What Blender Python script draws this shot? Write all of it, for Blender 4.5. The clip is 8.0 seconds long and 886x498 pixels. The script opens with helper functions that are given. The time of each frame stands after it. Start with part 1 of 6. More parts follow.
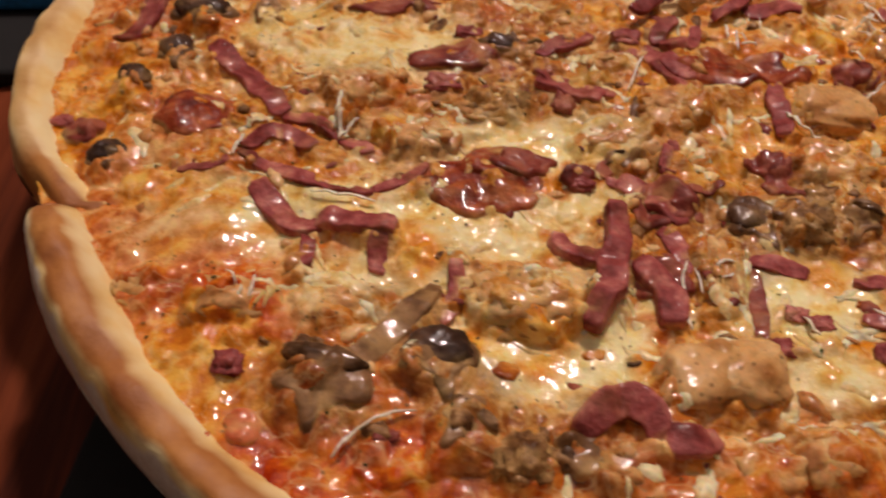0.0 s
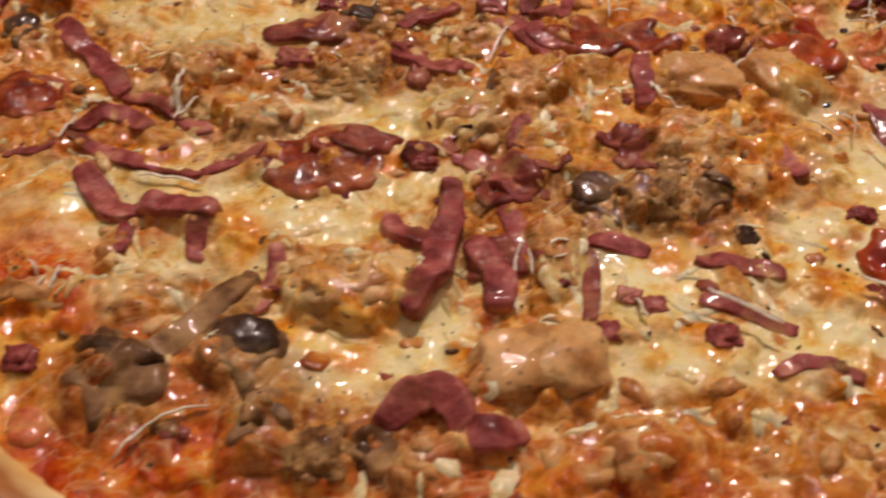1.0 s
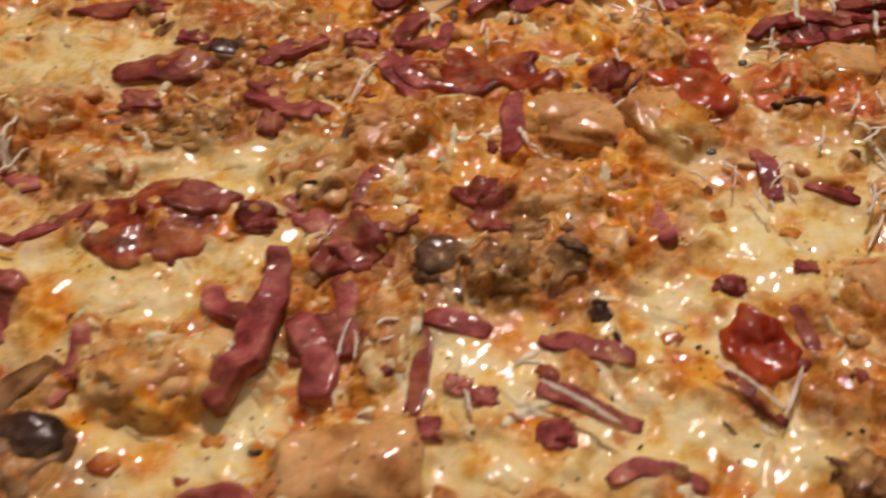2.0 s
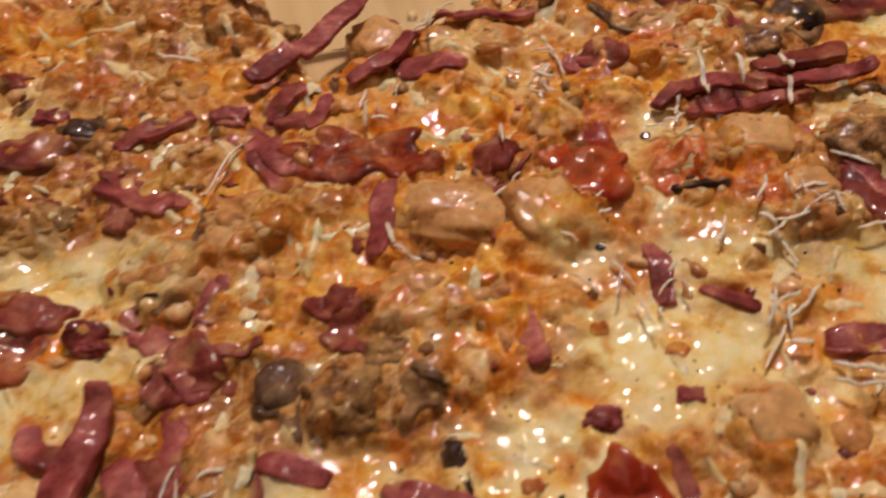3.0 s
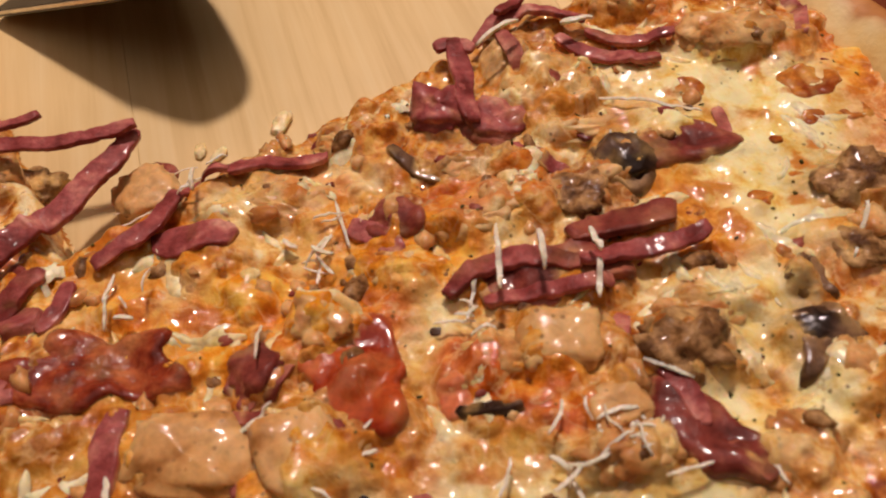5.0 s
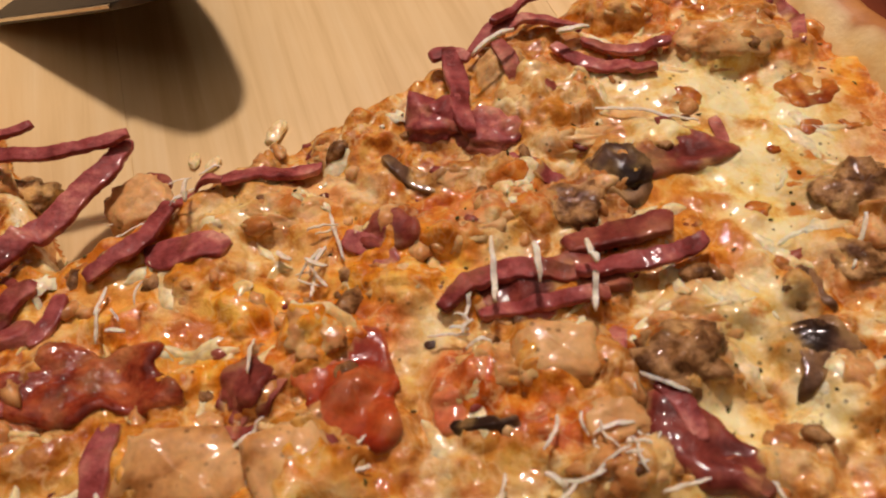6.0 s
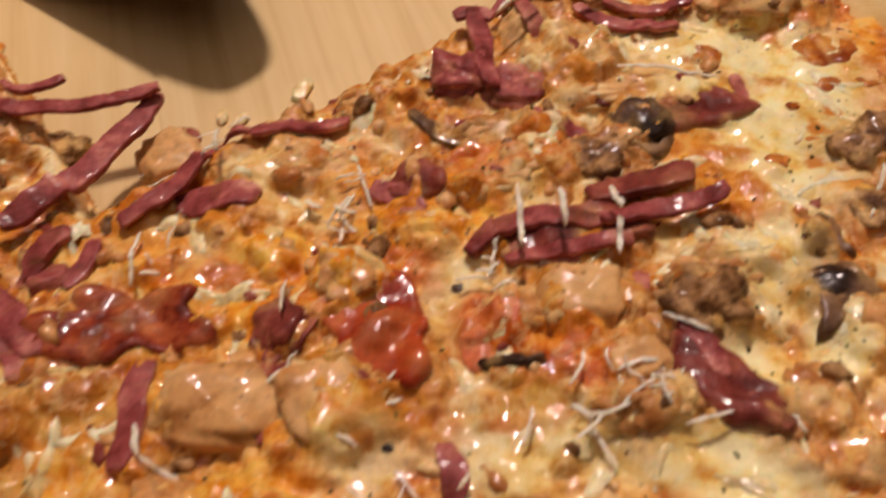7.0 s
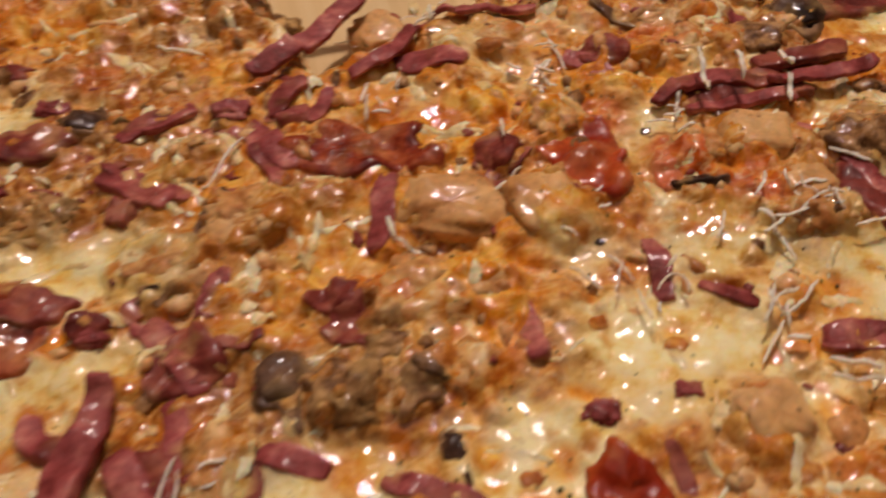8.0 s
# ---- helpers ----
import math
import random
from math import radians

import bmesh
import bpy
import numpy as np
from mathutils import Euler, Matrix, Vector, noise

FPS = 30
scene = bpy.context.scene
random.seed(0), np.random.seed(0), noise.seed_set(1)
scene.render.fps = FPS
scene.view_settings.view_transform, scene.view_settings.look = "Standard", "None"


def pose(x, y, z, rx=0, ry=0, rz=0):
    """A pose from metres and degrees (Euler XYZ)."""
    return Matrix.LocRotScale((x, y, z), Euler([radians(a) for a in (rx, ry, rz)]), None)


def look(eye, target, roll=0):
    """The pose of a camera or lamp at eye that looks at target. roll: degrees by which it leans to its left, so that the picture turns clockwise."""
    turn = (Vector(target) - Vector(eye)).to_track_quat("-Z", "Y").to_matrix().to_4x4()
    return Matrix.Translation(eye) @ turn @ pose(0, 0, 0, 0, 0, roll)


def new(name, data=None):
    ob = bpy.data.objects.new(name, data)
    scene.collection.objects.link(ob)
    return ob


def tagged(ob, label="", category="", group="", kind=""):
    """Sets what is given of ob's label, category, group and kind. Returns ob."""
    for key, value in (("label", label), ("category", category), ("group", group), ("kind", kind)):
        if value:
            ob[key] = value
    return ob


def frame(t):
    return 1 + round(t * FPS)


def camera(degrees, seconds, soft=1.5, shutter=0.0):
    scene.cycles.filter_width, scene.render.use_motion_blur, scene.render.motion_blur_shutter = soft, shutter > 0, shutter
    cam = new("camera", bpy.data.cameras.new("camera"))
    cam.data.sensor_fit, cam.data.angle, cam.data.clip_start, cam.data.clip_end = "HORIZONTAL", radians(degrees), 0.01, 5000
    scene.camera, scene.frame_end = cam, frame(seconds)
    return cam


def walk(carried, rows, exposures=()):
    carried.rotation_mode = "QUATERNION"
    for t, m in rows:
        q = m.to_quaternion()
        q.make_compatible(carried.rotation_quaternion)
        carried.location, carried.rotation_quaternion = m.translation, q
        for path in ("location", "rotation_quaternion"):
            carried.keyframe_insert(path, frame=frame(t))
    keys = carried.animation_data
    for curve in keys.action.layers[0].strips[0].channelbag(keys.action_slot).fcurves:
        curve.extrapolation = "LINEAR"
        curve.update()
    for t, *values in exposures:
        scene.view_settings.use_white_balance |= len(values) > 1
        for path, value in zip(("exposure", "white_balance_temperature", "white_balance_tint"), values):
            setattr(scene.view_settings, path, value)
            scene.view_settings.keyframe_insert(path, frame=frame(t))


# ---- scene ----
cam = camera(54.2, 8.0, 2.05, 0.6)
cam.data.dof.use_dof, cam.data.dof.focus_distance, cam.data.dof.aperture_fstop = True, 0.155, 26.0
METRES, EYE, TILT, LEAN, TURN = 0.235, 0.1255, -47.46, 0.88, 0.0
ROWS = [
    (0.0, 0.0, 0.0, 0.0, 0.0, 0.0, 0.0),
    (0.5, 0.0562, 0.0132, -0.0096, -0.39, -0.59, 0.47),
    (1.0, 0.1302, 0.0372, -0.0018, 0.04, -1.12, 1.14),
    (1.5, 0.1933, 0.0616, 0.0254, 0.44, -1.68, 1.24),
    (2.0, 0.258, 0.1007, 0.0597, 0.93, -2.57, 1.69),
    (3.5, 0.4123, 0.2159, 0.1724, 1.81, -4.22, 3.9),
    (4.0, 0.4593, 0.2606, 0.2072, 1.25, -5.36, 4.5),
    (4.5, 0.5029, 0.2886, 0.2496, 0.33, -4.88, 5.62),
    (5.0, 0.5146, 0.2983, 0.2702, 0.14, -4.82, 5.93),
    (6.5, 0.5186, 0.3052, 0.274, 0.11, -4.53, 5.98),
    (7.0, 0.4999, 0.2877, 0.2473, 0.34, -4.97, 5.49),
    (7.5, 0.4361, 0.2401, 0.1896, 1.38, -4.9, 4.13),
    (8.0, 0.3643, 0.1725, 0.1361, 1.7, -3.71, 2.86),
]
EXPOSURES = [(0.0, -0.48), (2.0, -0.55), (3.5, -0.62), (4.3, -0.43), (5.0, -0.37), (6.5, -0.39), (7.2, -0.46), (8.0, -0.63)]
walk(cam, [(t, pose(0, 0, EYE, TILT, LEAN, TURN) @ pose(METRES * x, METRES * y, METRES * z, 90 + pitch, roll, yaw)) for t, x, y, z, yaw, pitch, roll in ROWS], EXPOSURES)

# ---- light: a dim dining room in the evening, a pendant lamp over the table ----
world = bpy.data.worlds.new("room_air")
world.use_nodes = True
world.node_tree.nodes["Background"].inputs[0].default_value = (1.0, 0.78, 0.58, 1)
world.node_tree.nodes["Background"].inputs[1].default_value = 0.5
scene.world = world


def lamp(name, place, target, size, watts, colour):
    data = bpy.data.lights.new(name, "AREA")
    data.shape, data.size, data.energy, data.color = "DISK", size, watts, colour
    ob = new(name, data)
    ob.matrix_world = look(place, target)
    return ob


WARM = (1.0, 0.775, 0.71)
lamp("pendant_light", (0.16, 0.60, 0.88), (0.08, 0.18, 0), 0.095, 9.6, WARM)
# wide soft fill added overhead to lift the shadows, not a known fitting
lamp("ceiling_fill", (0.1, 0.4, 1.70), (0.1, 0.4, 0), 2.8, 11.0, WARM)
# two small unseen lamps added only for more glints on the oily film
for spot_x, spot_y, watts in ((-0.45, 1.45, 0.9), (0.70, 1.25, 0.9)):
    lamp("glint_lamp", (spot_x, spot_y, 1.45), (0.06, 0.18, 0), 0.08, watts, WARM)


# ---- materials ----
def links_of(m):
    m.use_nodes = True
    t = m.node_tree
    return t, t.nodes["Principled BSDF"]


def node(t, kind, **values):
    n = t.nodes.new(kind)
    for k, v in values.items():
        n.inputs[k.replace("_", " ")].default_value = v
    return n


def noise_tex(t, scale, detail=4.0, rough=0.55, shift=0.0, random_shift=True):
    """Noise in object space at a real-world scale, moved per object."""
    co = t.nodes.new("ShaderNodeTexCoord")
    n = node(t, "ShaderNodeTexNoise", Scale=scale, Detail=detail, Roughness=rough)
    add = t.nodes.new("ShaderNodeVectorMath")
    add.operation = "ADD"
    t.links.new(co.outputs["Object"], add.inputs[0])
    if random_shift:
        info = t.nodes.new("ShaderNodeObjectInfo")
        mul = t.nodes.new("ShaderNodeMath")
        mul.operation = "MULTIPLY_ADD"
        mul.inputs[1].default_value, mul.inputs[2].default_value = 7.0, shift
        t.links.new(info.outputs["Random"], mul.inputs[0])
        t.links.new(mul.outputs[0], add.inputs[1])
    else:
        add.inputs[1].default_value = (shift, shift * 0.7, shift * 1.3)
    t.links.new(add.outputs[0], n.inputs["Vector"])
    return n


def ramp(t, source, stops):
    r = t.nodes.new("ShaderNodeValToRGB")
    el = r.color_ramp.elements
    while len(el) < len(stops):
        el.new(0.5)
    for e, (p, c) in zip(el, stops):
        e.position = p
        e.color = (*c, 1) if len(c) == 3 else (c[0], c[0], c[0], 1)
    t.links.new(source, r.inputs[0])
    return r


def mix(t, fac, a, b):
    m = t.nodes.new("ShaderNodeMix")
    m.data_type = "RGBA"
    for value, i in ((fac, 0), (a, 6), (b, 7)):
        if isinstance(value, (int, float)):
            m.inputs[i].default_value = value
        elif isinstance(value, tuple):
            m.inputs[i].default_value = (*value, 1)
        else:
            t.links.new(value, m.inputs[i])
    return m.outputs[2]


def bump(t, bsdf, parts, distance):
    """parts: (height output, strength) laid over one another."""
    last = None
    for height, strength in parts:
        b = t.nodes.new("ShaderNodeBump")
        b.inputs["Strength"].default_value, b.inputs["Distance"].default_value = strength, distance
        t.links.new(height, b.inputs["Height"])
        if last:
            t.links.new(last, b.inputs["Normal"])
        last = b.outputs[0]
    t.links.new(last, bsdf.inputs["Normal"])


def wet_film(t, bsdf, parts, distance):
    """The oily film on top has small ripples of its own, which break up its highlights."""
    last = None
    for height, strength in parts:
        b = t.nodes.new("ShaderNodeBump")
        b.inputs["Strength"].default_value, b.inputs["Distance"].default_value = strength, distance
        t.links.new(height, b.inputs["Height"])
        if last:
            t.links.new(last, b.inputs["Normal"])
        last = b.outputs[0]
    t.links.new(last, bsdf.inputs["Coat Normal"])


def food(name, stops, scale, rough=(0.25, 0.5), fine=900, bumps=(0.35, 0.08), coat=0.3, sss=0.0, distance=0.0012, film=0.07, spec=0.1, glaze=(0.84, 0.56, 0.20), specks=0.0):
    m = bpy.data.materials.new(name)
    t, b = links_of(m)
    big, small = noise_tex(t, scale), noise_tex(t, fine, 3.0, 0.6, 3.1)
    colour = ramp(t, big.outputs[0], stops)
    grain = ramp(t, small.outputs[0], [(0.36, (0.82,)), (0.5, (0.98,)), (0.66, (1.10,))])
    mul = t.nodes.new("ShaderNodeVectorMath")
    mul.operation = "MULTIPLY"
    t.links.new(colour.outputs[0], mul.inputs[0])
    t.links.new(grain.outputs[0], mul.inputs[1])
    # cheese that has run up the sides and cooked on in patches
    melt = t.nodes.new("ShaderNodeAttribute")
    melt.attribute_name = "melt"
    stuck = ramp(t, noise_tex(t, 300, 3.0, 0.6, 11.0).outputs[0], [(0.34, (0.25,)), (0.62, (1.0,))])
    on = t.nodes.new("ShaderNodeMath")
    on.operation = "MULTIPLY"
    t.links.new(melt.outputs["Fac"], on.inputs[0])
    t.links.new(stuck.outputs[0], on.inputs[1])
    c = mix(t, on.outputs[0], mul.outputs[0], glaze)
    if specks:                                        # herbs and pepper stuck to it
        cells = node(t, "ShaderNodeTexVoronoi", Scale=430.0)
        t.links.new(t.nodes.new("ShaderNodeTexCoord").outputs["Object"], cells.inputs["Vector"])
        c = mix(t, ramp(t, cells.outputs["Distance"], [(0.10, (specks,)), (0.21, (0.0,))]).outputs[0], c, (0.12, 0.05, 0.015))
    t.links.new(c, b.inputs["Base Color"])
    gloss = ramp(t, noise_tex(t, scale * 2.3, 2.0, 0.5, 8.0).outputs[0], [(0.35, (rough[0],)), (0.65, (rough[1],))])
    t.links.new(gloss.outputs[0], b.inputs["Roughness"])
    b.inputs["Coat Roughness"].default_value = film
    if coat:
        oily = ramp(t, noise_tex(t, 130, 2.0, 0.5, 14.0).outputs[0], [(0.36, (0.45 * coat,)), (0.56, (coat,))])
        t.links.new(oily.outputs[0], b.inputs["Coat Weight"])
    b.inputs["Specular IOR Level"].default_value = spec
    if sss:
        b.inputs["Subsurface Weight"].default_value = sss
        b.inputs["Subsurface Radius"].default_value = (1.0, 0.45, 0.25)
        b.inputs["Subsurface Scale"].default_value = 0.0025
    bump(t, b, [(noise_tex(t, scale * 1.7, 3.0, 0.5, 5.0).outputs[0], bumps[0]), (small.outputs[0], bumps[1])], distance)
    if coat > 0.2:
        wet_film(t, b, [(noise_tex(t, 260, 2.0, 0.5, 6.0).outputs[0], 0.15), (noise_tex(t, 620, 1.0, 0.5, 2.0).outputs[0], 0.06)], 0.0022)
    return m


HAM = food("cured_ham", [(0.34, (0.15, 0.024, 0.019)), (0.45, (0.27, 0.055, 0.050)), (0.54, (0.36, 0.088, 0.080)), (0.63, (0.52, 0.18, 0.14)), (0.74, (0.66, 0.35, 0.25))], 170, (0.32, 0.55), bumps=(0.3, 0.28), coat=0.26, sss=0.1, film=0.10)
HAM_DARK = food("dark_ham", [(0.36, (0.12, 0.022, 0.016)), (0.5, (0.24, 0.050, 0.036)), (0.64, (0.38, 0.12, 0.07))], 150, (0.28, 0.5), bumps=(0.4, 0.2), coat=0.5, sss=0.1, film=0.07)
SALAMI = food("salami", [(0.36, (0.13, 0.016, 0.007)), (0.5, (0.27, 0.042, 0.016)), (0.64, (0.46, 0.12, 0.04))], 200, (0.15, 0.35), bumps=(0.6, 0.2), coat=0.8, sss=0.1)
PEPPER = food("red_pepper", [(0.39, (0.30, 0.03, 0.01)), (0.61, (0.50, 0.09, 0.02))], 120, (0.12, 0.3), coat=0.8, sss=0.2)
TOMATO = food("tomato", [(0.39, (0.55, 0.11, 0.04)), (0.61, (0.74, 0.26, 0.11))], 130, (0.15, 0.35), coat=0.6, sss=0.3)
CHICKEN = food("chicken", [(0.36, (0.42, 0.16, 0.04)), (0.5, (0.66, 0.34, 0.12)), (0.64, (0.82, 0.54, 0.25))], 140, (0.15, 0.4), bumps=(0.2, 0.08), coat=0.9, sss=0.35, specks=0.5)
CHICKEN_PALE = food("pale_chicken", [(0.32, (0.40, 0.17, 0.045)), (0.42, (0.62, 0.33, 0.115)), (0.64, (0.76, 0.48, 0.21))], 110, (0.28, 0.5), fine=520, bumps=(0.12, 0.08), coat=0.4, sss=0.3, specks=0.65)
MEAT = food("minced_meat", [(0.38, (0.11, 0.046, 0.016)), (0.5, (0.28, 0.14, 0.05)), (0.62, (0.50, 0.29, 0.12))], 300, (0.25, 0.5), bumps=(0.6, 0.35), coat=0.5, specks=0.6)
MUSHROOM = food("mushroom", [(0.36, (0.13, 0.062, 0.026)), (0.5, (0.27, 0.145, 0.064)), (0.64, (0.46, 0.28, 0.13))], 110, (0.2, 0.42), bumps=(0.15, 0.15), coat=0.5, sss=0.15)
MUSHROOM_MID = food("brown_mushroom", [(0.36, (0.06, 0.03, 0.014)), (0.5, (0.15, 0.078, 0.036)), (0.64, (0.32, 0.185, 0.085))], 130, (0.2, 0.42), bumps=(0.2, 0.2), coat=0.6)
MUSHROOM_DARK = food("dark_mushroom", [(0.36, (0.022, 0.012, 0.008)), (0.5, (0.07, 0.036, 0.022)), (0.66, (0.20, 0.11, 0.06))], 120, (0.18, 0.4), bumps=(0.15, 0.15), coat=0.6)
SHRED = food("grated_cheese", [(0.4, (0.80, 0.70, 0.50)), (0.6, (0.90, 0.84, 0.68))], 300, (0.35, 0.55), coat=0.1, sss=0.3)
MOZZARELLA = food("mozzarella", [(0.39, (0.74, 0.64, 0.42)), (0.61, (0.88, 0.82, 0.66))], 140, (0.12, 0.3), coat=0.8, sss=0.5)
STRAND = food("melted_strand", [(0.38, (0.82, 0.55, 0.21)), (0.5, (0.89, 0.71, 0.37)), (0.62, (0.93, 0.84, 0.55))], 160, (0.12, 0.3), bumps=(0.4, 0.1), coat=0.8, sss=0.4)
TOASTED = food("toasted_cheese", [(0.39, (0.26, 0.05, 0.01)), (0.53, (0.52, 0.17, 0.025)), (0.67, (0.72, 0.36, 0.08))], 200, (0.12, 0.3), coat=0.8, sss=0.2)
HERB = food("dried_herb", [(0.4, (0.045, 0.042, 0.010)), (0.6, (0.13, 0.11, 0.03))], 400, (0.5, 0.7), coat=0.0)


def cheese_material():
    m = bpy.data.materials.new("melted_cheese")
    t, b = links_of(m)
    sauce, pool, lump, oily, brown, tone = [t.nodes.new("ShaderNodeAttribute") for _ in range(6)]
    tone.attribute_name = "tone"
    sauce.attribute_name, pool.attribute_name, lump.attribute_name, oily.attribute_name, brown.attribute_name = "sauce", "pool", "lump", "amber", "browned"
    wide, mid, fine, tiny = noise_tex(t, 60, 4.0, 0.6, 1.0, False), noise_tex(t, 190, 5.0, 0.62, 2.0, False), noise_tex(t, 480, 4.0, 0.6, 4.0, False), noise_tex(t, 1300, 3.0, 0.6, 6.0, False)
    tan = ramp(t, mid.outputs[0], [(0.34, (0.26, 0.05, 0.006)), (0.42, (0.55, 0.18, 0.02)), (0.48, (0.73, 0.37, 0.075)), (0.54, (0.85, 0.58, 0.21)), (0.62, (0.93, 0.79, 0.45))])
    cream = ramp(t, mid.outputs[0], [(0.30, (0.78, 0.38, 0.05)), (0.37, (0.87, 0.58, 0.14)), (0.44, (0.93, 0.75, 0.27)), (0.58, (0.96, 0.88, 0.48))])
    red = ramp(t, mid.outputs[0], [(0.38, (0.36, 0.03, 0.004)), (0.49, (0.60, 0.09, 0.006)), (0.57, (0.74, 0.20, 0.012)), (0.66, (0.82, 0.40, 0.06))])
    meat = ramp(t, fine.outputs[0], [(0.36, (0.16, 0.044, 0.008)), (0.46, (0.40, 0.135, 0.022)), (0.55, (0.58, 0.245, 0.05)), (0.65, (0.78, 0.47, 0.15))])
    amber = ramp(t, wide.outputs[0], [(0.47, (0.0,)), (0.59, (0.85,))])
    kinds = ramp(t, tone.outputs["Fac"], [(0.0, (0.30, 0.11, 0.025)), (0.22, (0.54, 0.22, 0.045)), (0.45, (0.68, 0.32, 0.07)), (0.62, (0.78, 0.30, 0.02)), (0.78, (0.76, 0.42, 0.11)), (1.0, (0.86, 0.66, 0.32))])
    meat = mix(t, 0.45, kinds.outputs[0], meat.outputs[0])
    c = mix(t, lump.outputs["Fac"], tan.outputs[0], meat)
    c = mix(t, amber.outputs[0], c, ramp(t, fine.outputs[0], [(0.38, (0.42, 0.10, 0.007)), (0.5, (0.68, 0.23, 0.018)), (0.62, (0.80, 0.45, 0.10))]).outputs[0])
    c = mix(t, pool.outputs["Fac"], c, cream.outputs[0])
    c = mix(t, sauce.outputs["Fac"], c, red.outputs[0])
    c = mix(t, oily.outputs["Fac"], c, ramp(t, mid.outputs[0], [(0.36, (0.52, 0.13, 0.006)), (0.5, (0.80, 0.31, 0.016)), (0.62, (0.90, 0.54, 0.09))]).outputs[0])
    c = mix(t, brown.outputs["Fac"], c, ramp(t, fine.outputs[0], [(0.38, (0.15, 0.055, 0.016)), (0.5, (0.33, 0.15, 0.04)), (0.62, (0.54, 0.29, 0.09))]).outputs[0])
    strings = noise_tex(t, 105, 3.0, 0.55, 15.0, False)
    strings.inputs["Distortion"].default_value = 0.6
    c = mix(t, ramp(t, strings.outputs[0], [(0.475, (0.0,)), (0.5, (0.35,)), (0.525, (0.0,))]).outputs[0], c, (0.90, 0.70, 0.32))
    # browned blisters
    cells = node(t, "ShaderNodeTexVoronoi", Scale=105.0)
    cells.voronoi_dimensions = "2D"
    ragged = t.nodes.new("ShaderNodeMath")
    ragged.operation = "MULTIPLY_ADD"
    ragged.inputs[1].default_value = 0.9
    t.links.new(mid.outputs[0], ragged.inputs[0])
    t.links.new(cells.outputs["Distance"], ragged.inputs[2])
    co = t.nodes.new("ShaderNodeTexCoord")
    t.links.new(co.outputs["Object"], cells.inputs["Vector"])
    spot = ramp(t, ragged.outputs[0], [(0.52, (0.9,)), (0.66, (0.0,))])
    rare = ramp(t, noise_tex(t, 45, 2.0, 0.5, 9.0, False).outputs[0], [(0.44, (0.0,)), (0.53, (0.9,))])
    both = t.nodes.new("ShaderNodeMath")
    both.operation = "MULTIPLY"
    t.links.new(spot.outputs[0], both.inputs[0])
    t.links.new(rare.outputs[0], both.inputs[1])
    c = mix(t, both.outputs[0], c, (0.56, 0.17, 0.015))
    # herbs and pepper baked in
    specks = node(t, "ShaderNodeTexVoronoi", Scale=420.0)
    t.links.new(co.outputs["Object"], specks.inputs["Vector"])
    dots = ramp(t, specks.outputs["Distance"], [(0.10, (0.75,)), (0.17, (0.0,))])
    where = ramp(t, noise_tex(t, 70, 2.0, 0.5, 12.0, False).outputs[0], [(0.5, (0.0,)), (0.6, (1.0,))])
    both2 = t.nodes.new("ShaderNodeMath")
    both2.operation = "MULTIPLY"
    t.links.new(dots.outputs[0], both2.inputs[0])
    t.links.new(where.outputs[0], both2.inputs[1])
    c = mix(t, both2.outputs[0], c, (0.10, 0.07, 0.02))
    t.links.new(c, b.inputs["Base Color"])
    gloss = ramp(t, mid.outputs[0], [(0.35, (0.16,)), (0.65, (0.40,))])
    t.links.new(gloss.outputs[0], b.inputs["Roughness"])
    wet = ramp(t, noise_tex(t, 95, 3.0, 0.55, 27.0, False).outputs[0], [(0.32, (0.6,)), (0.48, (1.0,))])
    t.links.new(wet.outputs[0], b.inputs["Coat Weight"])
    b.inputs["Coat Roughness"].default_value = 0.06
    b.inputs["Specular IOR Level"].default_value = 0.1
    b.inputs["Subsurface Weight"].default_value, b.inputs["Subsurface Scale"].default_value = 0.22, 0.0016
    b.inputs["Subsurface Radius"].default_value = (1.0, 0.5, 0.2)
    calm = t.nodes.new("ShaderNodeMath")          # pale pools have run smooth
    calm.operation = "MULTIPLY_ADD"
    calm.inputs[1].default_value, calm.inputs[2].default_value = -0.3, 0.42
    t.links.new(pool.outputs["Fac"], calm.inputs[0])
    bump(t, b, [(mid.outputs[0], 0.4), (fine.outputs[0], 0.26), (tiny.outputs[0], 0.05)], 0.002)
    wet_film(t, b, [(noise_tex(t, 190, 2.0, 0.5, 22.0, False).outputs[0], 0.30), (noise_tex(t, 480, 1.0, 0.5, 21.0, False).outputs[0], 0.14)], 0.0024)
    for n in t.nodes:
        if n.bl_idname == "ShaderNodeBump" and abs(n.inputs["Strength"].default_value - 0.4) < 0.01 and n.inputs["Strength"].default_value > 0.3:
            t.links.new(calm.outputs[0], n.inputs["Strength"])
    return m


CHEESE = cheese_material()


